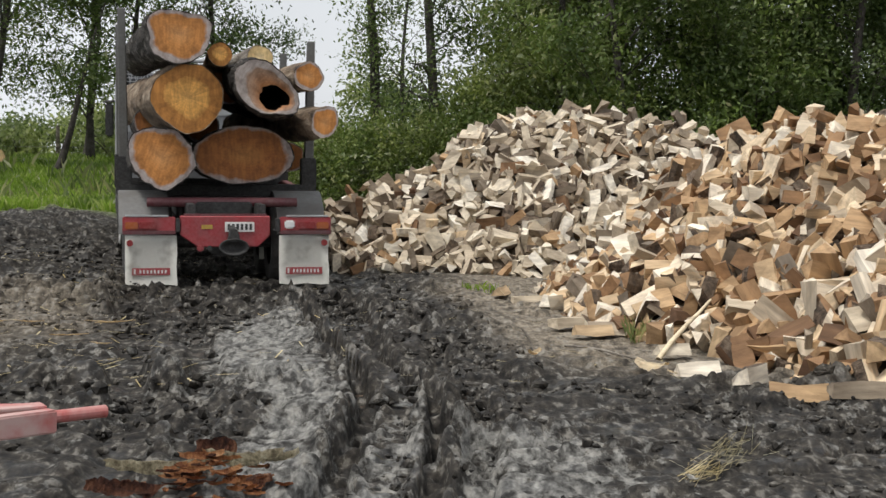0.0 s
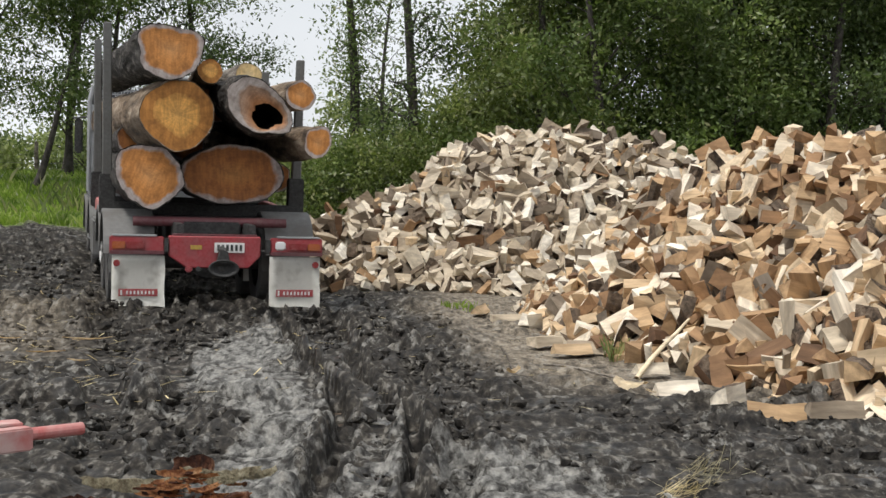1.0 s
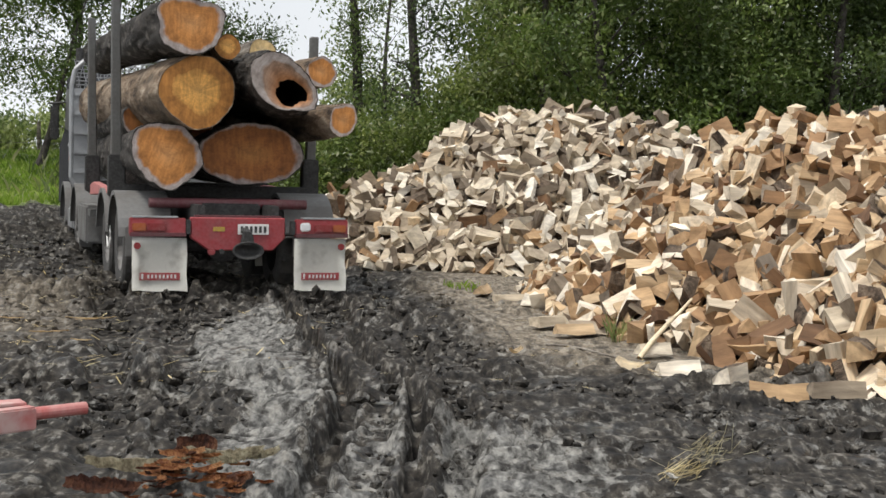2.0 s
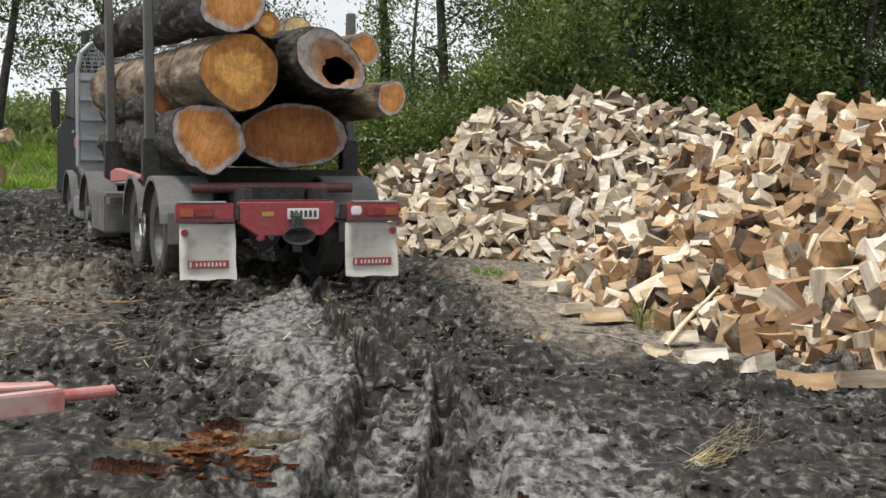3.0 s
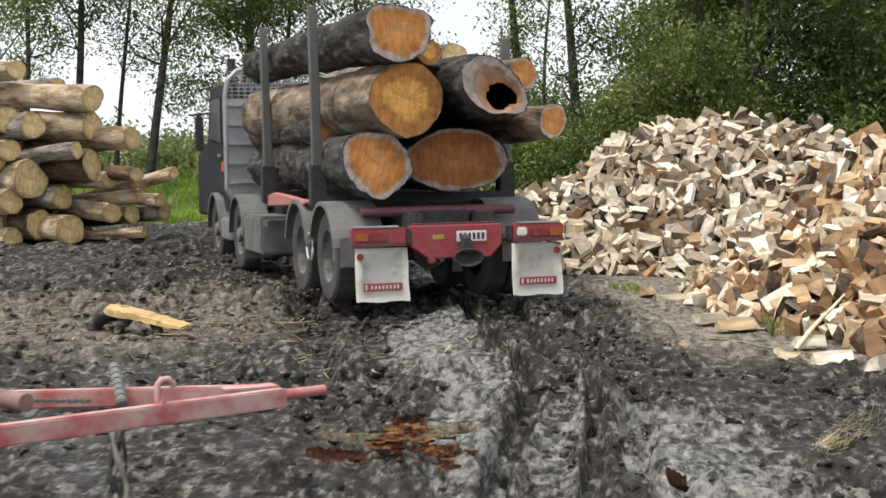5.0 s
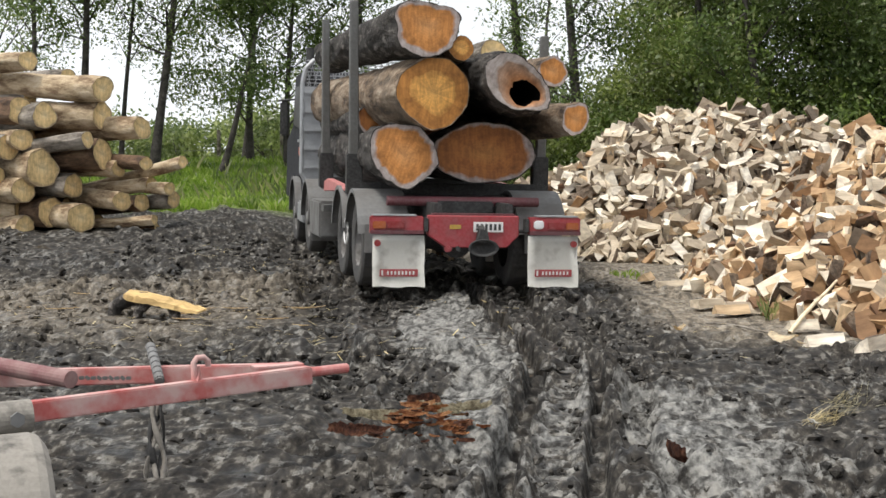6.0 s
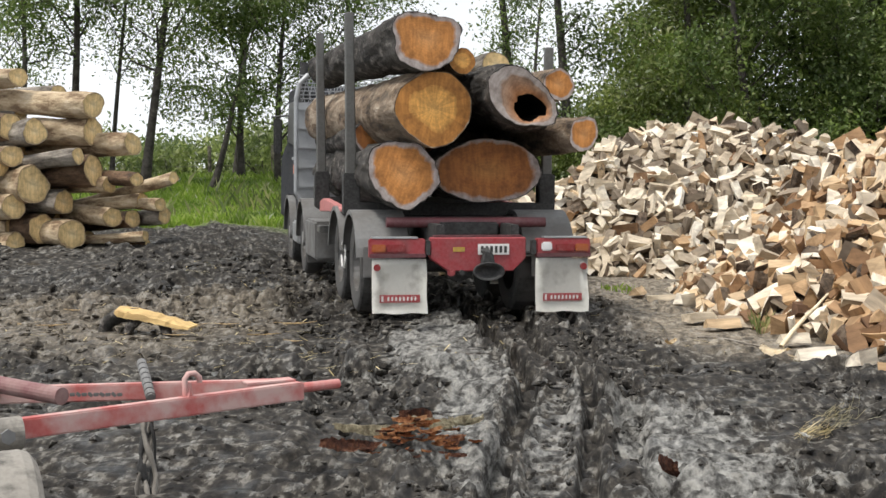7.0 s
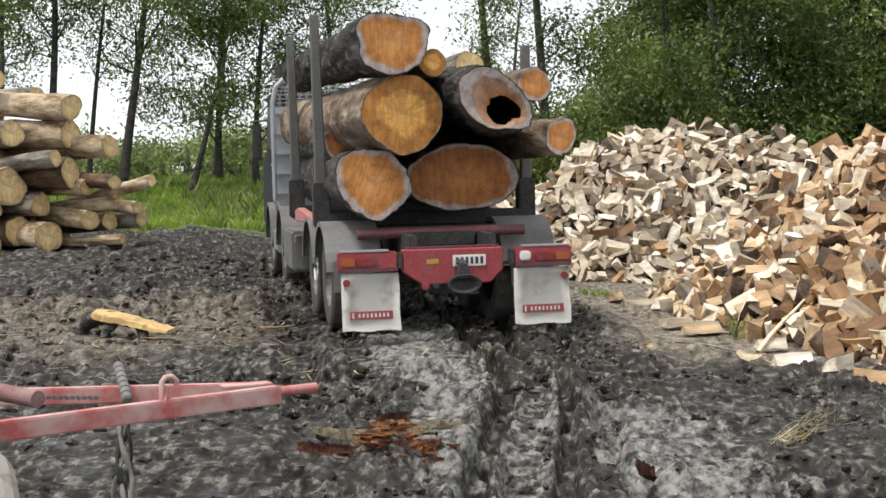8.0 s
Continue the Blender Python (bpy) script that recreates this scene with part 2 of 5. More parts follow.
LEAF_YOUNG = leaf_material("yellow_green_leaves", (0.09, 0.125, 0.025), (0.17, 0.225, 0.05), (0.32, 0.36, 0.15), 0.48)
HEDGE = leaf_material("pale_hedge_leaves", (0.17, 0.22, 0.07), (0.26, 0.32, 0.11), (0.38, 0.42, 0.20), 0.5)
GRASS = leaf_material("grass_blades", (0.17, 0.28, 0.035), (0.30, 0.44, 0.07), (0.48, 0.52, 0.22), 0.5)
TUFT = leaf_material("pale_tuft", (0.10, 0.15, 0.04), (0.18, 0.22, 0.08), (0.34, 0.34, 0.16))
STRAW = leaf_material("straw", (0.38, 0.29, 0.13), (0.55, 0.44, 0.22), (0.70, 0.60, 0.38), 0.2)


# ---- mesh helpers ----
def part(name, bm, material, parent=None, label="", smooth=False):
    me = bpy.data.meshes.new(name)
    bm.normal_update()
    bm.to_mesh(me)
    bm.free()
    for one in material if isinstance(material, (list, tuple)) else [material]:
        me.materials.append(one)
    if smooth:
        me.polygons.foreach_set("use_smooth", [True] * len(me.polygons))
    ob = new(name, me)
    ob.parent = parent
    if label:
        tagged(ob, label)
    return ob


def quads(name, verts, faces, material, parent=None, slots=None, smooth=False):
    """A mesh straight from arrays."""
    me = bpy.data.meshes.new(name)
    me.from_pydata(np.asarray(verts).reshape(-1, 3).tolist(), [], faces.tolist() if isinstance(faces, np.ndarray) else faces)
    for one in material if isinstance(material, (list, tuple)) else [material]:
        me.materials.append(one)
    if slots is not None:
        me.polygons.foreach_set("material_index", np.asarray(slots, dtype=np.int32))
    if smooth:
        me.polygons.foreach_set("use_smooth", [True] * len(me.polygons))
    me.update()
    ob = new(name, me)
    ob.parent = parent
    return ob


def box(sx, sy, sz, at=(0, 0, 0), bevel=0.01, turn=(0, 0, 0), bm=None):
    bm = bm or bmesh.new()
    made = bmesh.ops.create_cube(bm, size=1, matrix=pose(*at, *turn) @ Matrix.Diagonal((sx, sy, sz, 1)))["verts"]
    if bevel:
        edges = list({e for v in made for e in v.link_edges})
        bmesh.ops.bevel(bm, geom=edges, offset=min(bevel, 0.4 * min(sx, sy, sz)), segments=2, affect="EDGES")
    return bm


def tube(a, b, r, r2=None, n=16, bm=None, caps=True):
    bm = bm or bmesh.new()
    a, b = Vector(a), Vector(b)
    m = Matrix.Translation((a + b) / 2) @ (b - a).to_track_quat("Z", "Y").to_matrix().to_4x4()
    bmesh.ops.create_cone(bm, cap_ends=caps, segments=n, radius1=r, radius2=r if r2 is None else r2, depth=(b - a).length, matrix=m)
    return bm


def prism(outline, thick, axis="y", at=0.0, bevel=0.008):
    """An outline in the x-z plane (axis y) or the y-z plane (axis x), thick along its axis."""
    bm = bmesh.new()
    def place(p, s):
        return (p[0], at + s, p[1]) if axis == "y" else (at + s, p[0], p[1])
    lo = [bm.verts.new(place(p, -thick / 2)) for p in outline]
    hi = [bm.verts.new(place(p, thick / 2)) for p in outline]
    bm.faces.new(lo), bm.faces.new(hi[::-1])
    for i in range(len(outline)):
        j = (i + 1) % len(outline)
        bm.faces.new((lo[j], lo[i], hi[i], hi[j]))
    bmesh.ops.recalc_face_normals(bm, faces=bm.faces)
    if bevel:
        bmesh.ops.bevel(bm, geom=bm.edges[:], offset=bevel, segments=1, affect="EDGES")
    return bm


def limb(bm, pts, radii, n=7):
    prev = None
    for i, (p, r) in enumerate(zip(pts, radii)):
        p = Vector(p)
        d = (Vector(pts[min(i + 1, len(pts) - 1)]) - Vector(pts[max(i - 1, 0)])).normalized()
        q = d.to_track_quat("Z", "Y")
        ring = [bm.verts.new(p + q @ Vector((math.cos(2 * math.pi * k / n) * r, math.sin(2 * math.pi * k / n) * r, 0))) for k in range(n)]
        if prev:
            for k in range(n):
                bm.faces.new((prev[k], prev[(k + 1) % n], ring[(k + 1) % n], ring[k]))
        prev = ring


def step(a, b, v):
    t = np.clip((np.asarray(v, float) - a) / (b - a), 0, 1)
    return t * t * (3 - 2 * t)


# ---- ground: one sheet to the horizon, rutted mud in the yard ----
def hashed(ix, iy, k):
    h = (ix.astype(np.int64) * 374761393 + iy.astype(np.int64) * 668265263 + k * 144269504) & 0xFFFFFFFF
    h = ((h ^ (h >> 13)) * 1274126177) & 0xFFFFFFFF
    return ((h ^ (h >> 16)) & 0xFFFFFF) / float(0x1000000)


def swell(x, y, k):
    """Smooth noise from -1 to 1."""
    ix, iy = np.floor(x), np.floor(y)
    u, v = x - ix, y - iy
    u, v = u * u * (3 - 2 * u), v * v * (3 - 2 * v)
    low = hashed(ix, iy, k) * (1 - u) + hashed(ix + 1, iy, k) * u
    high = hashed(ix, iy + 1, k) * (1 - u) + hashed(ix + 1, iy + 1, k) * u
    return 2 * (low * (1 - v) + high * v) - 1


def clumps(x, y, k):
    """Distance to the nearest of scattered centres, and that centre's own chance number."""
    ix, iy = np.floor(x), np.floor(y)
    best, own = np.full(np.shape(x), 9.0), np.zeros(np.shape(x))
    for i in (-1, 0, 1):
        for j in (-1, 0, 1):
            cx, cy = ix + i, iy + j
            d = np.hypot(cx + 0.1 + 0.8 * hashed(cx, cy, k) - x, cy + 0.1 + 0.8 * hashed(cx, cy, k + 1) - y)
            near = d < best
            best, own = np.where(near, d, best), np.where(near, hashed(cx, cy, k + 2), own)
    return best, own


def lumps(x, y):
    """Fine relief of the churned mud: clods of three sizes with gaps between them."""
    x, y = np.asarray(x, float), np.asarray(y, float)
    wild = np.clip(0.85 + 0.9 * swell(x * 0.8, y * 0.8, 3), 0.3, 1.5)
    wx = x + 0.06 * swell(x * 5, y * 5, 5) + 0.012 * swell(x * 14, y * 14, 6)
    wy = y + 0.06 * swell(x * 5, y * 5, 7) + 0.012 * swell(x * 14, y * 14, 8)
    h = 0.0
    for size, tall, k in ((0.46, 0.14, 20), (0.21, 0.095, 30), (0.10, 0.035, 40)):
        d, own = clumps(wx / size, wy / size, k)
        h = h + tall * ((0.15 + own ** 1.3) * np.sqrt(np.clip((0.70 - d) / 0.42, 0, 1)) - 0.34)
    return 0.05 * swell(x * 0.6, y * 0.6, 1) + wild * h + 0.006 * swell(x * 20, y * 20, 9)


# wheel ruts: distances ahead, sideways places, half width, depth
RUTS = [
    ((4, 6, 8.5, 10.6, 11.7, 13, 14.5, 17), (-0.60, -0.60, -0.54, -0.51, -0.62, -0.88, -1.18, -1.7), 0.09, 0.22),
    ((4, 7, 9.3, 10.7, 11.8, 12.8, 14.6, 17.2), (-0.10, -0.03, 0.0, -0.04, -0.25, -0.48, -0.68, -1.05), 0.08, 0.18),
    ((4, 7, 10.4, 12, 15, 18), (-0.30, -0.28, -0.28, -0.45, -0.95, -1.5), 0.17, 0.03),
    ((8, 8.8, 11.5, 14, 16.1), (-1.85, -1.89, -2.42, -2.95, -3.39), 0.20, 0.09),
    ((8, 11.6, 14, 16.3), (-1.40, -1.83, -2.3, -2.72), 0.14, 0.07),
    ((7.5, 8.5, 9.3, 10.5, 11.8, 14, 16.6), (0.22, 0.24, 0.29, 0.25, 0.09, -0.12, -0.41), 0.12, 0.12),
]


def broad(x, y):
    """The wide form of the ground: level yard, a low rise at the log stack, a grass bank behind."""
    x, y = np.asarray(x, float), np.asarray(y, float)
    side = step(-4.2, -7.5, x)
    return 0.06 * step(11, 15, y) + side * 0.38 * step(17, 24, y) + 0.95 * step(35, 44, y) * step(2, -3, x)


def ground_z(x, y):
    return float(broad(x, y))


def calm(x, y, crust):
    """How far the clods are trodden down."""
    return 1 - 0.62 * step(0.3, 1.0, x - 0.09 * (14 - y)) * step(10.8, 12.8, y) - 0.5 * np.clip(crust, 0, 0.8)


def top_z(x, y):
    """Height of the mud's surface, away from the ruts."""
    x, y = np.asarray(x, float), np.asarray(y, float)
    return broad(x, y) + lumps(x, y) * calm(x, y, soil(x, y)[1])


def soil(gx, gy):
    """Where trodden earth, pale crust and grass lie."""
    wob = 0.5 * np.sin(gx * 1.7 + gy * 0.8) + 0.4 * np.sin(gx * 0.6 - gy * 1.3)
    earth = step(0.2, 1.1, gx - 0.10 * (14 - gy) + 0.25 * wob) * step(10.6, 12.4, gy + 0.5 * wob) * 0.9
    earth = np.maximum(earth, 0.55 * step(-3.0, -4.2, gx + 0.4 * wob) * step(11.5, 13.5, gy + wob) * step(19, 16, gy))
    rut = np.interp(gy, RUTS[0][0], RUTS[0][1])
    rut2 = np.interp(gy, RUTS[1][0], RUTS[1][1])
    crust = step(-0.25, 0.1, gx + 0.35 + 0.1 * gy + 0.5 * wob) * step(0.05, -0.35, gx - rut + 0.15 * wob) * step(17, 14.5, gy) * 0.58
    crust = np.maximum(crust, 0.45 * step(0.1, 0.3, gx - rut2 + 0.1 * wob) * step(1.5, 0.7, gx - rut2) * step(10.2, 8.6, gy + 0.5 * wob))
    crust = np.maximum(crust, 0.26 * step(0.05, 0.1, gx - rut) * step(-0.05, -0.1, gx - rut2) * step(11, 9, gy))
    grass = np.maximum(step(30.5, 32.5, gy + 1.2 * wob), step(24, 25, gy) * step(4, 5, gx))
    return earth, crust, grass


def ground():
    def axis(*bands):
        """Grid lines: bands of (from, to, spacing), then ever wider steps outwards."""
        mid = np.concatenate([np.arange(a, b, d) for a, b, d in bands])
        out = bands[-1][1] + np.cumsum(bands[-1][2] * 1.14 ** np.arange(1, 75))
        back = bands[0][0] - np.cumsum(bands[0][2] * 1.14 ** np.arange(1, 75))
        return np.concatenate([back[back > -1500][::-1], mid, out[out < 1500]])
    # the grid fans out with the distance, so that the near mud is finest
    us = axis((-0.415, -0.24, 0.0026), (-0.24, 0.20, 0.0017), (0.20, 0.30, 0.0035))
    us = us[np.abs(us) < 150]
    ys = axis((4.6, 9.0, 0.022), (9.0, 13.0, 0.03), (13.0, 18.0, 0.05), (18.0, 33.0, 0.12))
    gu, gy = np.meshgrid(us, ys)
    gx = gu * np.clip(gy + 5, 9, 60)
    z = broad(gx, gy)
    yard = (gx > -16) & (gx < 9) & (gy > -4) & (gy < 42)
    fine = np.where(yard, lumps(gx, gy), 0)
    earth, crust, grass = soil(gx, gy)
    trodden = calm(gx, gy, crust)
    z = z + fine * trodden * step(42, 34, gy)
    for along, across, wide, deep in RUTS:
        line = np.interp(gy, along, across) + 0.05 * swell(gy * 2.5, gy * 0 + wide * 90, 50)
        edge = 1 + 0.28 * swell(gx * 3, gy * 4, 51)
        off = np.abs(gx - line) / (wide * edge)
        on = step(18.5, 16.5, gy) * step(along[0] - 1.0, along[0], gy)
        z -= (deep * (0.85 + 0.3 * swell(gy * 3, gy * 0, 52)) + 0.8 * fine * trodden * (wide > 0.12)) * on * (1 - step(0.6, 1.1, off))
        z += 0.22 * deep * on * np.exp(-((off - 1.5) / 0.4) ** 2)
    # marks of the tyre's lugs beside the ruts
    for line, a, b in ((0.27, 7.6, 9.9), (-0.28, 5.0, 10.5)):
        across = np.abs(gx - line - 0.02 * swell(gy, gy * 0, 54))
        z -= 0.028 * step(a, a + 0.4, gy) * step(b, b - 0.4, gy) * step(0.17, 0.12, across) * step(0.1, 0.5, np.sin(31 * (gy + 0.7 * across)))
    verts = np.stack([gx, gy, z], -1).reshape(-1, 3)
    w, h = len(us), len(ys)
    i = (np.arange(h - 1)[:, None] * w + np.arange(w - 1)[None]).ravel()
    ob = quads("ground", verts, np.stack([i, i + 1, i + w + 1, i + w], 1), MUD, smooth=True)
    col = np.stack([earth * (1 - grass), crust, grass, np.ones_like(gx)], -1).astype(np.float32)
    layer = ob.data.color_attributes.new("soil", "FLOAT_COLOR", "POINT")
    layer.data.foreach_set("color", col.ravel())
    return tagged(ob, "churned dark grey muddy yard with tyre ruts and a grassy edge", "ground", kind="structure")


ground()


def clods():
    """Broken lumps of mud on the churned ground."""
    rng = np.random.default_rng(2)
    bm = bmesh.new()
    bmesh.ops.create_icosphere(bm, subdivisions=1, radius=1)
    base = np.array([v.co[:] for v in bm.verts])
    tri = np.array([[v.index for v in f.verts] for f in bm.faces])
    bm.free()
    n = 17000
    y = 4.8 + 19 * rng.random(n) ** 1.15
    x = rng.uniform(-0.34, 0.26, n) * (y + 4) - 0.06 * y
    ok = (x < 0.6 + 0.10 * (14 - y)) | (y < 11.0)
    ok &= np.hypot(x + 1.2, y - 7.3) > 0.55
    # they gather where the mud is most torn up, and few lie on the smooth crust and in the ruts
    torn = swell(x * 0.9, y * 0.9, 3) + 0.6 * swell(x * 2.6, y * 2.6, 61)
    ok &= rng.random(n) < np.clip(0.55 + 0.75 * torn, 0.04, 1) * (1 - 2.1 * soil(x, y)[1])
    for along, across, wide, _ in RUTS[:2]:
        ok &= np.abs(x - np.interp(y, along, across)) > 1.4 * wide
    x, y = x[ok], y[ok]
    n = len(x)
    size = (0.012 + 0.055 * rng.random(n) ** 3) * np.clip(0.55 + 0.055 * (y - 5), 0.55, 1)
    z = top_z(x, y) + 0.2 * size
    v = base[None] * (1 + 0.24 * rng.normal(0, 1, (n, len(base), 1))) * (size[:, None] * rng.uniform(0.6, 1.4, (n, 3)) * (1.15, 1.1, 0.85))[:, None]
    v = v + np.stack([x, y, z], -1)[:, None]
    earth, crust, _ = soil(x, y)
    tone = np.repeat(np.stack([earth, 0.4 * crust, 0 * x, 1 + 0 * x], -1), len(base), 0).astype(np.float32)
    ob = quads("mud_clods", v, (tri[None] + (np.arange(n) * len(base))[:, None, None]).reshape(-1, 3), MUD)
    ob.data.color_attributes.new("soil", "FLOAT_COLOR", "POINT").data.foreach_set("color", tone.ravel())
    tagged(ob, "broken wet lumps of dark mud on the yard", "mud", kind="stuff")


clods()

# ---- the log truck ----
# seconds, x, y, z of the rear axle end on the ground, heading, tilt, lean
TRUCK = [
    (0.0, -2.517, 17.519, 0.079, 12.84, 0.43, 0.06), (0.5, -2.437, 17.416, 0.086, 13.08, 0.60, -0.38), (1.0, -2.347, 17.130, 0.058, 14.42, 0.36, -0.65),
    (2.5, -1.835, 16.110, 0.096, 19.66, -0.80, -0.17), (3.0, -1.680, 15.753, 0.122, 21.20, -1.00, 0.60), (3.5, -1.562, 15.438, 0.158, 21.80, -0.91, -0.10),
    (4.0, -1.427, 15.197, 0.194, 22.89, -0.54, 0.27), (4.5, -1.332, 14.930, 0.217, 23.37, -0.29, 0.73), (4.7, -1.438, 14.878, 0.208, 23.80, -0.25, 0.65),
    (5.8, -1.340, 14.998, 0.164, 17.28, 0.12, -1.40), (6.0, -1.328, 14.900, 0.158, 16.20, 0.21, -1.72), (6.5, -1.235, 14.489, 0.141, 15.39, 0.40, -1.95),
    (7.0, -1.118, 14.051, 0.121, 16.04, 0.24, -1.18), (7.5, -1.078, 13.624, 0.105, 16.40, 0.27, 0.31), (8.0, -1.081, 13.274, 0.094, 14.88, 0.35, 0.80),
]
TRUCK_ROWS = [(t, pose(x, y, z, tilt, -lean, yaw)) for t, x, y, z, yaw, tilt, lean in TRUCK]
WHEELS = []


def wheel(parent, x, y, dual):
    """A wheel with tread blocks; its axle runs along x."""
    side = 1 if x > 0 else -1
    hub = new("wheel")
    hub.parent, hub.location = parent, (x, y, 0.545)
    WHEELS.append((hub, x, y))
    profile = [(0.30, -0.12), (0.44, -0.14), (0.50, -0.135), (0.535, -0.11), (0.545, -0.05), (0.545, 0.05), (0.535, 0.11), (0.50, 0.135), (0.44, 0.14), (0.30, 0.12)]
    for k in range(2 if dual else 1):
        bm, n = bmesh.new(), 40
        rings = []
        for i in range(n):
            a = 2 * math.pi * i / n
            cut = 0.984 if i % 2 else 1.0
            rings.append([bm.verts.new((w - side * k * 0.31, math.cos(a) * r * (cut if r > 0.52 else 1), math.sin(a) * r * (cut if r > 0.52 else 1))) for r, w in profile])
        for i in range(n):
            p, q = rings[i], rings[(i + 1) % n]
            for j in range(len(profile) - 1):
                bm.faces.new((p[j], p[j + 1], q[j + 1], q[j]))
        bmesh.ops.recalc_face_normals(bm, faces=bm.faces)
        part("tyre", bm, RUBBER, hub)
    bm = bmesh.new()
    dish = -0.06 if dual else 0.06
    tube((side * 0.125, 0, 0), (-side * 0.1, 0, 0), 0.31, n=28, bm=bm, caps=False)
    tube((side * (dish + 0.01), 0, 0), (side * (dish - 0.01), 0, 0), 0.30, n=28, bm=bm)
    tube((side * (dish + 0.10), 0, 0), (side * dish, 0, 0), 0.11, n=18, bm=bm)
    for i in range(10):
        a = math.pi * i / 5
        c = (math.cos(a) * 0.17, math.sin(a) * 0.17)
        tube((side * (dish + 0.045), *c), (side * dish, *c), 0.018, n=6, bm=bm)
    part("rim", bm, RIM, hub, "muddy grey rim")


def arch(parent, x, y, r=0.67, width=0.6, lo=-5, hi=185, label=""):
    """A curved mudguard over one wheel."""
    bm, rows = bmesh.new(), []
    for i in range(17):
        a = radians(lo + (hi - lo) * i / 16)
        rows.append([bm.verts.new((x + w, y + math.cos(a) * q, 0.54 + math.sin(a) * q)) for w, q in ((-width / 2, r - 0.05), (-width / 2, r), (width / 2, r), (width / 2, r - 0.05))])
    for p, q in zip(rows, rows[1:]):
        for j in range(3):
            bm.faces.new((p[j], p[j + 1], q[j + 1], q[j]))
    bmesh.ops.recalc_face_normals(bm, faces=bm.faces)
    bmesh.ops.solidify(bm, geom=bm.faces[:], thickness=0.008)
    return part("mudguard", bm, GUARD, parent, label, smooth=False)


def stake(parent, x, y, top):
    lean = 0.03 * (1 if x > 0 else -1)
    ob = part("stake", prism([(x - 0.065, 1.12), (x + 0.065, 1.12), (x + 0.05 + lean, top), (x - 0.05 + lean, top)], 0.10, "y", y, 0.012), STEEL, parent, "scuffed steel stake")
    part("stake_socket", box(0.20, 0.18, 0.5, (x, y, 1.36), 0.015), STEEL_DARK, ob)


def rear_lights(parent, s):
    bar = part("light_bar", box(0.615, 0.09, 0.205, (s * 0.925, 0.03, 0.815), 0.012), RED, parent)
    part("top_plate", box(0.50, 0.12, 0.018, (s * 0.95, 0.04, 0.928), 0.004), ALLOY, bar)
    part("amber_lamp", box(0.15, 0.03, 0.085, (s * 1.13, -0.028, 0.815), 0.01), AMBER, bar, "amber turn lamp lens")
    part("red_lamp", box(0.21, 0.03, 0.085, (s * 0.94, -0.028, 0.815), 0.01), REDLENS, bar, "red tail lamp lens")
    if s > 0:
        part("reversing_lamp", box(0.12, 0.04, 0.10, (0.73, -0.03, 0.83), 0.03), CLEARLENS, bar, "clear reversing lamp")
    part("lower_strip", box(0.615, 0.025, 0.045, (s * 0.925, -0.024, 0.735), 0.006), MAROON, bar)
    part("bracket", box(0.05, 0.10, 0.16, (s * 0.59, 0.02, 0.82), 0.008), STEEL_DARK, parent)
    # flap, a little curled
    bm, n = bmesh.new(), 8
    rows = []
    for i in range(n + 1):
        z = 0.70 - 0.585 * i / n
        y = -0.015 - 0.05 * (i / n) ** 2
        wob = 0.005 * math.sin(i * 1.1 + s)
        rows.append([bm.verts.new((s * 0.905 + w, y + 0.012 * math.sin(5 * w + 0.5 * i), z + (0.008 * math.sin(17 * w + s) if i == n else 0))) for w in np.linspace(-0.30 + 0.25 * abs(wob), 0.30 + wob, 7)])
    for p, q in zip(rows, rows[1:]):
        for j in range(6):
            bm.faces.new((p[j], p[j + 1], q[j + 1], q[j]))
    bmesh.ops.solidify(bm, geom=bm.faces[:], thickness=0.012)
    flap = part("mudflap", bm, FLAP, parent, "dirty white rubber mudflap", smooth=True)
    sx = s * 0.905
    part("label_panel", box(0.44, 0.006, 0.085, (sx, -0.062, 0.275), 0.002, (4, 0, 0)), SIGNRED, flap, "red maker's panel with pale bars")
    for k in range(8):
        part("label_bar", box(0.020, 0.004, 0.040, (sx - 0.125 + 0.042 * k, -0.0665, 0.275), 0.001, (4, 0, 0)), WHITE, flap)
    part("label_badge", box(0.022, 0.004, 0.06, (sx - 0.19, -0.0665, 0.275), 0.001, (4, 0, 0)), WHITE, flap)
    part("reflector", tube((s * 1.15, -0.045, 0.61), (s * 1.15, -0.02, 0.61), 0.038, n=18), REDLENS, flap, "round red reflector")
    part("inner_flap", box(0.40, 0.012, 0.34, (s * 0.78, 2.05, 0.42), 0.003), FLAP, parent)


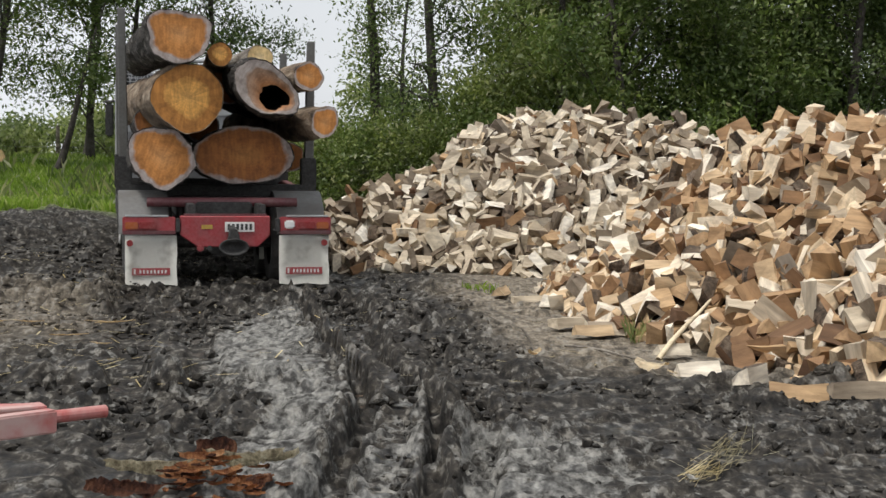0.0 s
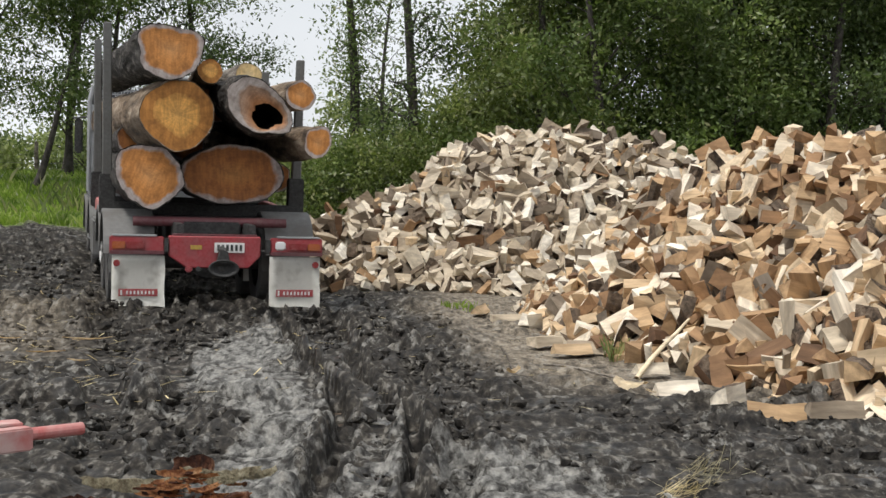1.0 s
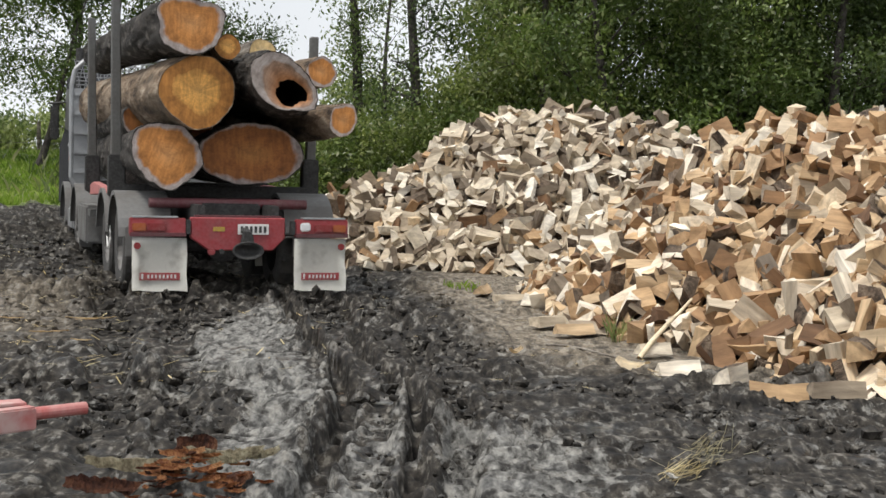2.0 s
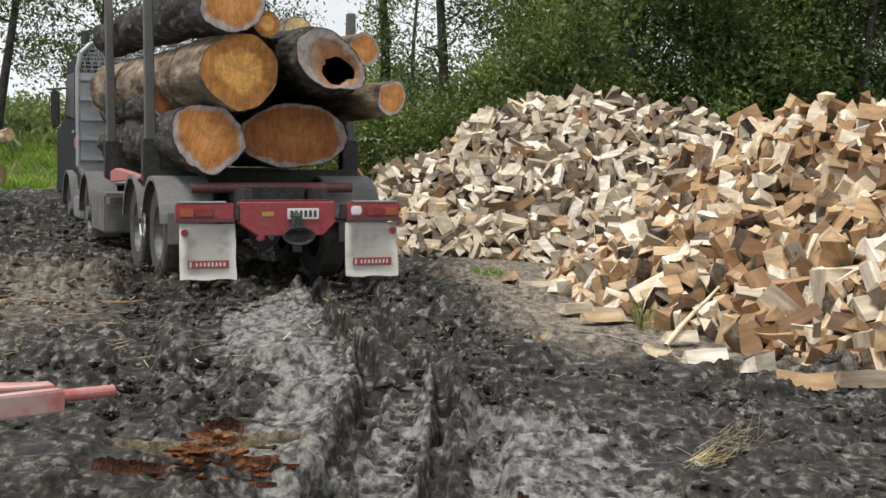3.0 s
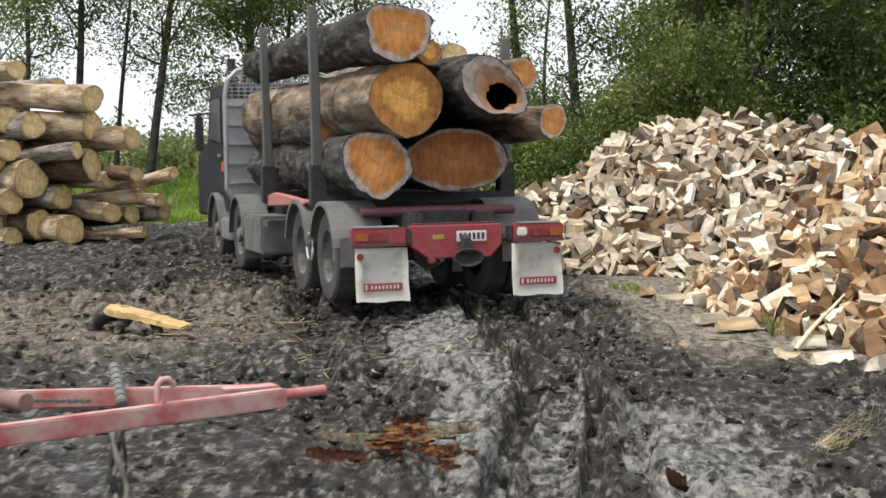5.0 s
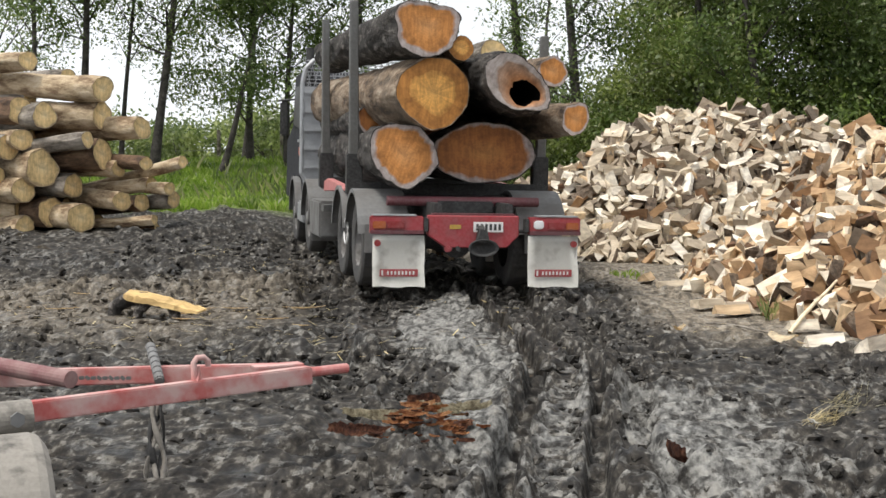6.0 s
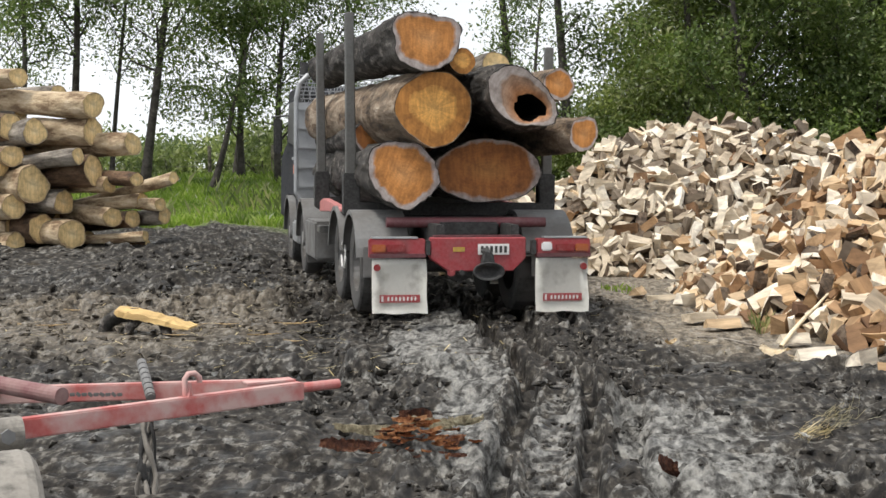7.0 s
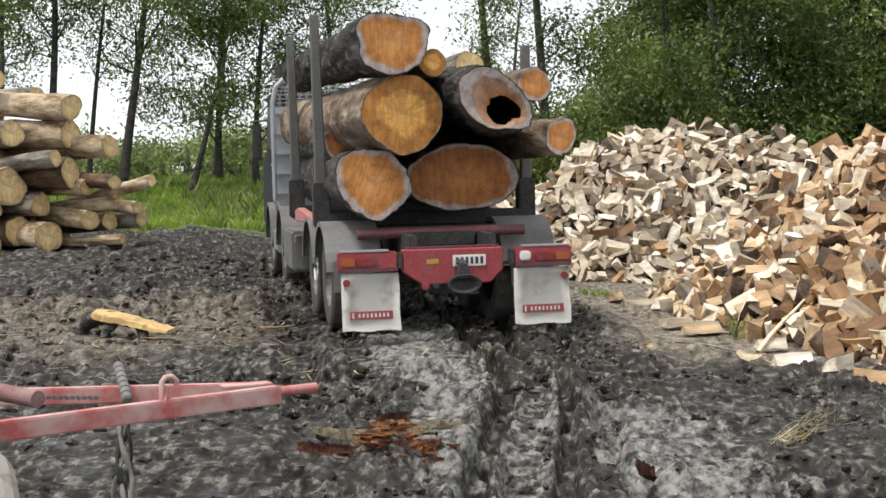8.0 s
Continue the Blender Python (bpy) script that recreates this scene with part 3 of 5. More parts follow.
def log_truck():
    truck = new("log_truck")
    for s in (-1, 1):
        part("chassis_rail", box(0.09, 10.6, 0.28, (s * 0.42, 5.45, 0.92), 0.01), STEEL_DARK, truck)
        rear_lights(truck, s)
        for y in (1.33, 2.77):
            wheel(truck, s * 1.06, y, True)
            arch(truck, s * 0.97, y, 0.65, 0.60, 12, 168)
        for y in (7.35, 9.57):
            wheel(truck, s * 1.04, y, False)
            arch(truck, s * 1.03, y, 0.64, 0.42, 2, 178)
        for y, top in ((1.75, 3.5), (4.8, 3.52)):
            stake(truck, s * 1.19, y, top if s < 0 else top - 0.36)
        part("side_box", box(0.5, 1.35, 0.55, (s * 0.98, 5.95, 0.62), 0.03), GUARD, truck, "grey dusty side locker")
        part("locker_step", box(0.42, 0.35, 0.10, (s * 1.0, 5.05, 0.80), 0.01), STEEL, truck)
        part("wheel_flap", box(0.40, 0.015, 0.40, (s * 1.0, 6.62, 0.42), 0.004), GUARD, truck)
        part("guard_stay", tube((s * 0.6, 0.62, 0.72), (s * 1.0, 0.62, 0.72), 0.022, n=8), STEEL_DARK, truck)
        part("guard_end", box(0.46, 0.02, 0.34, (s * 0.97, 0.66, 0.62), 0.006), GUARD, truck)
        part("pivot_plate", prism([(2.35, 1.13), (4.75, 1.06), (4.75, 1.2), (4.3, 1.25), (3.4, 1.22), (2.35, 1.17)], 0.10, "x", s * 1.18, 0.01), PINK, truck, "worn pink pivot plate")
    bm = bmesh.new()
    limb(bm, [(-1.24, 2.05 + 0.16 * math.sin(a), 0.62 + 0.17 * math.cos(a)) for a in np.linspace(-2.6, 2.6, 12)], [0.014] * 12, 6)
    part("air_hose", bm, WHITE, truck, "pale air hose looped between wheels", smooth=True)
    part("deck_guard", box(1.5, 1.9, 0.03, (0, 2.0, 1.10), 0.005), STEEL_DARK, truck)
    beam = part("rear_beam", prism([(-0.565, 0.93), (0.50, 0.93), (0.50, 0.70), (0.36, 0.56), (-0.36, 0.56), (-0.565, 0.70)], 0.12, "y", 0.05, 0.012), RED, truck, "red tapered rear crossmember")
    part("beam_cap", box(0.98, 0.10, 0.02, (-0.03, 0.06, 0.942), 0.004), MAROON, beam)
    part("sticker", box(0.13, 0.004, 0.05, (-0.25, -0.0135, 0.80), 0.001), YELLOW, beam)
    plate = part("number_plate", box(0.35, 0.01, 0.118, (0.135, -0.02, 0.80), 0.004), WHITE, beam, "pale number plate with dark bars")
    for k in range(6):
        part("plate_bar", box(0.030, 0.004, 0.072, (0.006 + 0.052 * k, -0.027, 0.80), 0.001), BLACK, plate)
    # oval tow coupling: a flared ring with a dark throat on a stem
    bm, n = bmesh.new(), 28
    loops = []
    for y, rx, rz in ((0.02, 0.12, 0.07), (-0.06, 0.17, 0.095), (-0.13, 0.195, 0.115), (-0.14, 0.185, 0.105), (-0.10, 0.14, 0.075), (-0.03, 0.10, 0.05)):
        loops.append([bm.verts.new((0.06 + 0.92 * rx * math.cos(2 * math.pi * i / n), y, 0.565 + 0.9 * rz * math.sin(2 * math.pi * i / n))) for i in range(n)])
    for p, q in zip(loops, loops[1:]):
        for i in range(n):
            bm.faces.new((p[i], p[(i + 1) % n], q[(i + 1) % n], q[i]))
    bm.faces.new(loops[-1])
    bmesh.ops.recalc_face_normals(bm, faces=bm.faces)
    tow = part("tow_coupling", bm, STEEL_DARK, truck, "grey oval tow coupling", smooth=True)
    part("coupling_stem", prism([(-0.02, 0.62), (0.14, 0.62), (0.11, 0.76), (0.02, 0.80)], 0.10, "y", -0.06, 0.01), STEEL_DARK, tow)
    part("coupling_head", box(0.10, 0.10, 0.06, (0.04, -0.06, 0.79), 0.02), STEEL, tow)
    part("air_socket", tube((-0.22, -0.06, 0.55), (-0.22, 0.06, 0.55), 0.03, n=10), STEEL_DARK, truck)
    part("hose_socket", box(0.08, 0.08, 0.07, (-0.33, 0.0, 0.545), 0.015), RED, truck)
    part("cross_bar", tube((-0.93, 0.73, 1.065), (0.91, 0.73, 1.065), 0.058, n=18), MAROON, truck, "maroon tubular cross bar")
    part("bar_support", box(0.7, 0.5, 0.16, (0, 0.9, 0.99), 0.02), STEEL_DARK, truck)
    for y in (1.75, 4.8):
        part("bunk", box(2.52, 0.24, 0.17, (0, y, 1.175), 0.015), STEEL_DARK, truck, "dark steel log bunk")
    for y in (1.33, 2.77):
        part("axle", tube((-0.95, y, 0.545), (0.95, y, 0.545), 0.085, n=14), STEEL_DARK, truck)
        part("differential", tube((0, y - 0.2, 0.56), (0, y + 0.22, 0.56), 0.2, 0.14, n=16), STEEL_DARK, truck)
    part("front_axle", tube((-1.0, 9.57, 0.545), (1.0, 9.57, 0.545), 0.07, n=12), STEEL_DARK, truck)
    part("front_axle", tube((-1.0, 7.35, 0.545), (1.0, 7.35, 0.545), 0.07, n=12), STEEL_DARK, truck)
    # headboard: rounded frame, ribbed panel, open mesh at the top
    y = 8.15
    ring = [(-1.22, 1.25), (-1.22, 2.75), (-1.17, 3.0), (-1.02, 3.15), (-0.8, 3.2), (0.8, 3.2), (1.02, 3.15), (1.17, 3.0), (1.22, 2.75), (1.22, 1.25), (1.1, 1.02), (0.8, 0.98), (-0.8, 0.98), (-1.1, 1.02)]
    board = part("headboard", prism([(px * 0.985, 0.985 * (pz - 2) + 2 if pz < 2.7 else 2.70) for px, pz in ring if pz < 3.05], 0.03, "y", y, 0.0), ALLOY, truck, "dull aluminium headboard with ribs and mesh")
    for p, q in zip(ring, ring[1:] + ring[:1]):
        part("frame_tube", tube((p[0], y, p[1]), (q[0], y, q[1]), 0.038, n=10), ALLOY, board)
    for k in range(5):
        part("rib", box(2.38, 0.06, 0.05, (0, y - 0.035, 1.35 + 0.31 * k), 0.015), ALLOY, board)
    bm = bmesh.new()
    for k in range(7):
        box(2.30, 0.012, 0.016, (0, y, 2.76 + 0.062 * k), 0, bm=bm)
    for k in range(44):
        box(0.012, 0.012, 0.46, (-1.13 + 0.0525 * k, y, 2.93), 0, (0, 12 if k % 2 else -12, 0), bm=bm)
    part("mesh_guard", bm, ALLOY, board)
    # cab and bonnet
    part("cab", prism([(8.45, 0.85), (8.45, 2.85), (8.75, 3.0), (10.1, 2.98), (10.55, 2.1), (11.7, 1.85), (11.85, 0.75), (10.4, 0.75), (10.2, 1.15), (9.0, 1.15), (8.8, 0.85)], 2.3, "x", 0.0, 0.04), CAB, truck, "dark blue truck cab")
    for s in (-1, 1):
        part("cab_window", prism([(8.95, 2.0), (8.95, 2.75), (9.9, 2.75), (10.15, 2.1)], 0.02, "x", s * 1.165, 0.004), BLACK, truck)
        part("door_handle", box(0.03, 0.2, 0.05, (s * 1.18, 9.1, 1.8), 0.01), ALLOY, truck)
        part("side_marker", box(0.04, 0.12, 0.16, (s * 1.2, 8.6, 1.62), 0.01), ORANGE, truck, "orange side marker")
        mirror = part("mirror", box(0.15, 0.09, 0.62, (s * 1.34, 10.2, 2.2), 0.03), BLACK, truck)
        part("mirror_arm", tube((s * 1.12, 10.1, 2.55), (s * 1.45, 10.2, 2.52), 0.018, n=8), BLACK, mirror)
        part("exhaust", tube((s * 1.08, 8.3, 1.2), (s * 1.08, 8.3, 3.35), 0.07, n=14), STEEL_DARK, truck)
        part("cab_step", box(0.2, 0.9, 0.35, (s * 1.1, 8.55, 0.6), 0.03), ALLOY, truck)
    return tagged(truck, "muddy red and grey log truck loaded with big logs, backing up", "truck")


truck = log_truck()


# ---- logs ----
def log_form(name, length, rx, rz, bark, end, seed, taper=0.85, rough=0.05, parent=None, bend=0.0, hollow=None, around=72, along=60, sides=(0,), lobes=(), lips=0.022):
    """A log along +y from its cut face at the origin: knobbly bark and an end grain face."""
    thing = parent or new(name)
    rnd = Vector((seed * 3.7, seed * 1.3, seed * 7.1))
    def outline(a, y, s):
        p = Vector((math.cos(a) * 1.2, y * 0.9, math.sin(a) * 1.2))
        k = 1 + rough * (2.6 * noise.fractal(p * 0.8 + rnd, 1.0, 2.0, 2) + 0.55 * noise.fractal(p * 4 + rnd, 0.8, 2.0, 2) + 0.7 * (0.35 + 0.65 * step(0.0, 0.25, y)) * abs(noise.noise(Vector((p.x * 9, p.y * 3.5, p.z * 9)) + rnd)))
        for at, wide, by in lobes:
            k += by * math.exp(-((math.degrees(a) - at + 180) % 360 - 180) ** 2 / (2 * wide * wide))
        return (math.cos(a) * rx * k * s + bend * (y / length) ** 2, y, math.sin(a) * rz * k * s)
    verts, faces = [], []
    for j in range(along + 1):
        y = length * (j / along) ** 1.25
        s = 1 + (taper - 1) * y / length
        verts += [outline(2 * math.pi * i / around, y, s) for i in range(around)]
    # the saw leaves a ragged lip of bark
    for i in range(around):
        x, y, z = verts[i]
        lip = lips * (noise.noise(Vector((x * 14, z * 14, seed))) + 0.6 * noise.noise(Vector((x * 40, z * 40, seed))))
        verts[i] = (x, -max(-0.02, lip), z)
    for j in range(along):
        for i in range(around):
            a, b = j * around + i, j * around + (i + 1) % around
            faces.append((a, b, b + around, a + around))
    first = len(verts)
    verts += [(x * 0.972, 0.006, z * 0.972) for x, y, z in verts[:around]]
    faces += [(first + (i + 1) % around, (i + 1) % around, i, first + i)[::-1] for i in range(around)]
    quads("bark", verts, faces, bark, thing, smooth=True)
    verts = verts[:first]
    for side in sides:
        base = verts[:around] if side == 0 else verts[-around:]
        y0 = 0.004 if side == 0 else length - 0.004
        hx, hz, hr, hs = hollow or (0, 0, 0.0, 1)
        turns = [2 * math.pi * i / around for i in range(around)]
        core = [(hx + math.cos(a) * hr * (1 + 0.16 * math.sin(2 * a + seed) + 0.10 * math.sin(5 * a) + 0.05 * math.sin(11 * a)), hz + math.sin(a) * hr * hs * (1 + 0.10 * math.sin(3 * a))) for a in turns]
        ev, rad, spokes = [], [], []
        rings = 10
        for r in range(rings + 1):
            f = r / rings
            for (cx, cz), v, a in zip(core, base, turns):
                x, z = cx + (v[0] * 0.977 - cx) * f, cz + (v[2] * 0.977 - cz) * f
                rip = 0.006 * noise.noise(Vector((x * 9, z * 9, seed)))
                if hollow:
                    rip += 0.05 * (1 - f) ** 2
                ev.append((x, y0 + rip * (1 if side == 0 else -1), z))
                rad.append(f)
                spokes += [math.cos(a) + seed, math.sin(a), 0.0]
        ef = []
        for r in range(rings):
            for i in range(around):
                a, b = r * around + i, r * around + (i + 1) % around
                ef.append((a, a + around, b + around, b))
        face = quads("cut_face", ev, ef, end, thing, smooth=True)
        face.data.attributes.new("radius", "FLOAT", "POINT").data.foreach_set("value", rad)
        face.data.attributes.new("spoke", "FLOAT_VECTOR", "POINT").data.foreach_set("vector", spokes)
    if hollow:
        # the rotten heart is an open pipe
        pipe = [(cx + (hx - cx) * 0.05 * k, y0 + 0.05 + 0.16 * k, cz + (hz - cz) * 0.05 * k) for k in range(6) for cx, cz in core]
        pf = [(k * around + i, k * around + (i + 1) % around, (k + 1) * around + (i + 1) % around, (k + 1) * around + i) for k in range(5) for i in range(around)]
        pf.append(tuple(range(5 * around, 6 * around)))
        tagged(quads("hollow", pipe, pf, HOLE, thing, smooth=True), "dark rotten hollow in the end")
    return thing


LOADED = []


def loaded(x, y, z, length, rx, rz, bark, end, seed, label, turn=(0, 0, 0), **more):
    ob = log_form("log", length, rx, rz, bark, end, seed, **more)
    LOADED.append((ob, pose(x, y, z, *turn)))
    tagged(ob, label, "log", "logs on the truck")


loaded(-0.76, 0.62, 1.60, 6.6, 0.40, 0.36, BARK_DARK, END_ORANGE, 1, "rough dark-barked log with orange sawn end on the truck", (0, 20, -1), taper=0.95, rough=0.075, lips=0.06)
loaded(0.27, 0.80, 1.64, 6.4, 0.62, 0.37, BARK_DARK, END_BROWN, 2, "wide oval log with dark brown sawn end on the truck", (0, -3, -1.5), taper=0.8)
loaded(-0.45, 0.40, 2.33, 6.2, 0.43, 0.42, BARK_PALE, END_TAN, 3, "thick pale-barked log with tan sawn end on the truck", (0.5, 0, 4), taper=0.82, rough=0.04)
loaded(-0.55, 0.30, 3.08, 6.4, 0.40, 0.31, BARK_DARK, END_ORANGE, 4, "grey-barked log with ragged orange end on top of the load", (0.2, 0, 3), taper=0.72, rough=0.06, lobes=((38, 16, 0.16), (142, 16, 0.16), (90, 14, -0.03)), lips=0.09)
loaded(-0.03, 0.90, 2.90, 5.5, 0.15, 0.15, BARK_PALE, END_TAN, 5, "thin log with round tan end on the truck", (-1.5, 0, -2), taper=0.9)
loaded(0.43, 0.02, 2.46, 6.0, 0.46, 0.29, BARK_DARK, END_GREY, 6, "split log with a rotten hollow end on the truck", (0.5, 33, -1), taper=0.8, rough=0.08, hollow=(0.16, -0.03, 0.175, 0.85))
loaded(1.05, 0.70, 2.64, 5.6, 0.19, 0.18, BARK_PALE, END_ORANGE, 7, "slim log with orange sawn end on the truck", (-0.5, 0, 5), taper=0.9)
loaded(1.16, 0.05, 2.05, 5.8, 0.165, 0.20, BARK_PALE, END_ORANGE, 8, "crooked pale log sticking out of the load", (0, 0, 6), taper=1.1, rough=0.08)
loaded(0.55, 1.7, 2.92, 5.0, 0.17, 0.15, BARK_GREY, END_PALE, 9, "weathered grey log lying on top of the load", (-0.5, 0, 4), taper=0.95)
# added filler logs that keep the gaps between the load's outer logs dark
for k, (x, y, z, r) in enumerate(((-0.18, 2.3, 2.02, 0.24), (0.98, 2.2, 1.62, 0.22), (0.16, 2.0, 2.55, 0.26), (0.95, 2.6, 2.15, 0.20), (-0.85, 2.5, 2.05, 0.2))):
    loaded(x, y, z, 4.6, r, r * 0.95, BARK_DARK, END_BROWN, 12 + k, "dark-barked filler log deep inside the load", taper=0.9)

# ---- firewood pile ----
RIDGES = [
    [(-1.2, 22.8, 1.12), (-0.25, 23.0, 1.60), (0.72, 23.3, 2.08), (1.6, 23.5, 2.56), (2.5, 23.4, 2.40), (3.3, 23.4, 2.30), (4.2, 23.2, 2.12), (6.5, 22.5, 2.0)],
    [(3.15, 17.8, 1.70), (3.62, 16.0, 1.98), (4.02, 15.0, 2.20), (4.42, 13.7, 1.95), (5.3, 11.1, 1.85), (6.5, 8.3, 1.7)],
]


def heap(x, y):
    """Height of the firewood heap over the ground."""
    best = np.full(np.shape(x), -1.0)
    for ridge, slope in zip(RIDGES, (0.92, 0.93)):
        for (ax, ay, az), (bx, by, bz) in zip(ridge, ridge[1:]):
            t = np.clip(((x - ax) * (bx - ax) + (y - ay) * (by - ay)) / ((bx - ax) ** 2 + (by - ay) ** 2), 0, 1)
            d = np.hypot(x - ax - t * (bx - ax), y - ay - t * (by - ay))
            best = np.maximum(best, az + t * (bz - az) + 0.12 - slope * np.sqrt(d * d + 0.05))
    return best + 0.10 * np.sin(x * 2.3 + y * 1.1) + 0.07 * np.sin(x * 4.1 - y * 3.3)


def firewood_mesh(rng):
    """One split billet along x: flat split faces, one rounded bark side."""
    L, w = rng.uniform(0.27, 0.43), rng.uniform(0.095, 0.165)
    shape = (0, 1, 2, 2)[rng.integers(0, 4)]
    if shape == 0:
        ring = [(0, 0), (w, 0.02), (w * 0.92, w * 0.42), (w * 0.55, w * 0.75), (w * 0.1, w * 0.85)]
        bark = (2, 3)
    elif shape == 1:
        ring = [(0, 0), (w * 1.15, 0), (w * 1.1, w * 0.48), (0.02, w * 0.6)]
        bark = (0,) if rng.random() < 0.2 else ()
    else:
        ring = [(0, 0), (w * 1.35, 0.01), (w * 1.1, w * 0.42), (w * 0.5, w * 0.85)]
        bark = (1, 2) if rng.random() < 0.45 else ()
    n = len(ring)
    c = np.mean(ring, axis=0)
    verts = []
    for k, x in enumerate((-L / 2, 0.0, L / 2)):
        twist, s = rng.normal(0, 0.08), 1 + rng.normal(0, 0.06)
        for p in ring:
            q = (np.array(p) - c) * s + rng.normal(0, 0.006, 2)
            q = np.array([q[0] * math.cos(twist) - q[1] * math.sin(twist), q[0] * math.sin(twist) + q[1] * math.cos(twist)])
            verts.append((x + rng.normal(0, 0.006) * (k != 1), q[0], q[1]))
    faces, slots = [], []
    for k in range(2):
        for i in range(n):
            a, b = k * n + i, k * n + (i + 1) % n
            faces.append((a, b, b + n, a + n)), slots.append(1 if i in bark else 0)
    faces += [tuple(range(n))[::-1], tuple(range(2 * n, 3 * n))]
    slots += [0, 0]
    return np.array(verts), faces, slots


def firewood_pile():
    rng = np.random.default_rng(11)
    pile = new("firewood_pile")
    tagged(pile, "large heap of split firewood, partly weathered grey, partly fresh orange-brown", "firewood pile")
    gx, gy = np.meshgrid(np.arange(-3.2, 9, 0.18), np.arange(6.5, 27, 0.18))
    z = np.maximum(heap(gx, gy) - 0.16, -0.25) + 0.02
    w, h = gx.shape[1], gx.shape[0]
    i = (np.arange(h - 1)[:, None] * w + np.arange(w - 1)[None]).ravel()
    quads("pile_core", np.stack([gx, gy, z], -1), np.stack([i, i + 1, i + w + 1, i + w], 1), PILE_BARK, pile)
    variants = [firewood_mesh(rng) for k in range(26)]
    meshes = {}
    for k, (v, f, sl) in enumerate(variants):
        for kind in ("fresh", "aged"):
            me = bpy.data.meshes.new("firewood")
            me.from_pydata(v.tolist(), [], f)
            me.materials.append(SPLIT[kind, False]), me.materials.append(PILE_BARK)
            me.polygons.foreach_set("material_index", sl)
            meshes[k, kind] = me
    V, Fc, S, count = [], [], [], 0
    near = 0
    cell = 0.142
    for layer in range(2):
        for x0 in np.arange(-3.0, 8.0, cell):
            for y0 in np.arange(7.0, 25.6, cell):
                x, y = x0 + rng.uniform(0, cell), y0 + rng.uniform(0, cell)
                hz = float(heap(x, y))
                if hz < 0.02 or (layer == 1 and rng.random() < 0.45):
                    continue
                # past the crest nothing shows
                fx, fy = (float(heap(x + 0.1, y)) - hz) / 0.1, (float(heap(x, y + 0.1)) - hz) / 0.1
                if fy * 0.93 + fx * 0.36 < -0.55:
                    continue
                k = int(rng.integers(0, len(variants)))
                aged = rng.random() < 0.10 + 0.80 / (1 + math.exp(-(y - 18.1 + 0.5 * (2.4 - x)) / 1.2))
                kind = "aged" if aged else "fresh"
                lie = Vector((-fx, -fy, 1)).normalized().to_track_quat("Z", "Y")
                turn = Euler((rng.uniform(-3.1, 3.1), rng.normal(0, 0.6), rng.uniform(0, 6.28))).to_quaternion()
                m = Matrix.LocRotScale((x, y, ground_z(x, y) + max(0.05, hz - 0.03 - 0.13 * layer + rng.normal(0, 0.06))), lie @ turn, [rng.uniform(0.7, 1.2)] * 3)
                if layer == 0 and y < 12.9 and x < 4.6 and near < 300:
                    ob = new("firewood", meshes[k, kind])
                    ob.parent, ob.matrix_basis = pile, m
                    near += 1
                    continue
                v, f, sl = variants[k]
                a = np.array(m)
                V.append(v @ a[:3, :3].T + a[:3, 3])
                Fc += [tuple(q + count for q in one) for one in f]
                S += [(2 if one else (1 if aged else 0)) for one in sl]
                count += len(v)
    rest = quads("loose_firewood", np.concatenate(V), Fc, [SPLIT["fresh", True], SPLIT["aged", True], PILE_BARK], pile, S)
    tagged(rest, kind="stuff")
    # billets that have rolled off the foot of the heap
    for x, y, k, turn, kind in ((1.45, 13.75, 3, 20, "fresh"), (1.62, 13.9, 7, -15, "aged"), (1.25, 14.3, 5, 35, "aged"), (2.05, 11.55, 9, 15, "fresh"), (2.62, 10.55, 12, -10, "fresh"),
                                (2.95, 10.25, 2, 5, "aged"), (2.35, 11.0, 14, 60, "fresh"), (1.02, 16.6, 17, 10, "aged"), (0.75, 17.6, 19, 75, "fresh"), (2.0, 12.5, 1, 30, "aged")):
        ob = new("billet", meshes[k, kind])
        ob.matrix_basis = pose(x, y, max(ground_z(x, y), float(top_z(x, y))) + 0.075, 0, 0, turn)
        tagged(ob, "single split billet lying at the foot of the heap", "firewood", "loose billets")


firewood_pile()


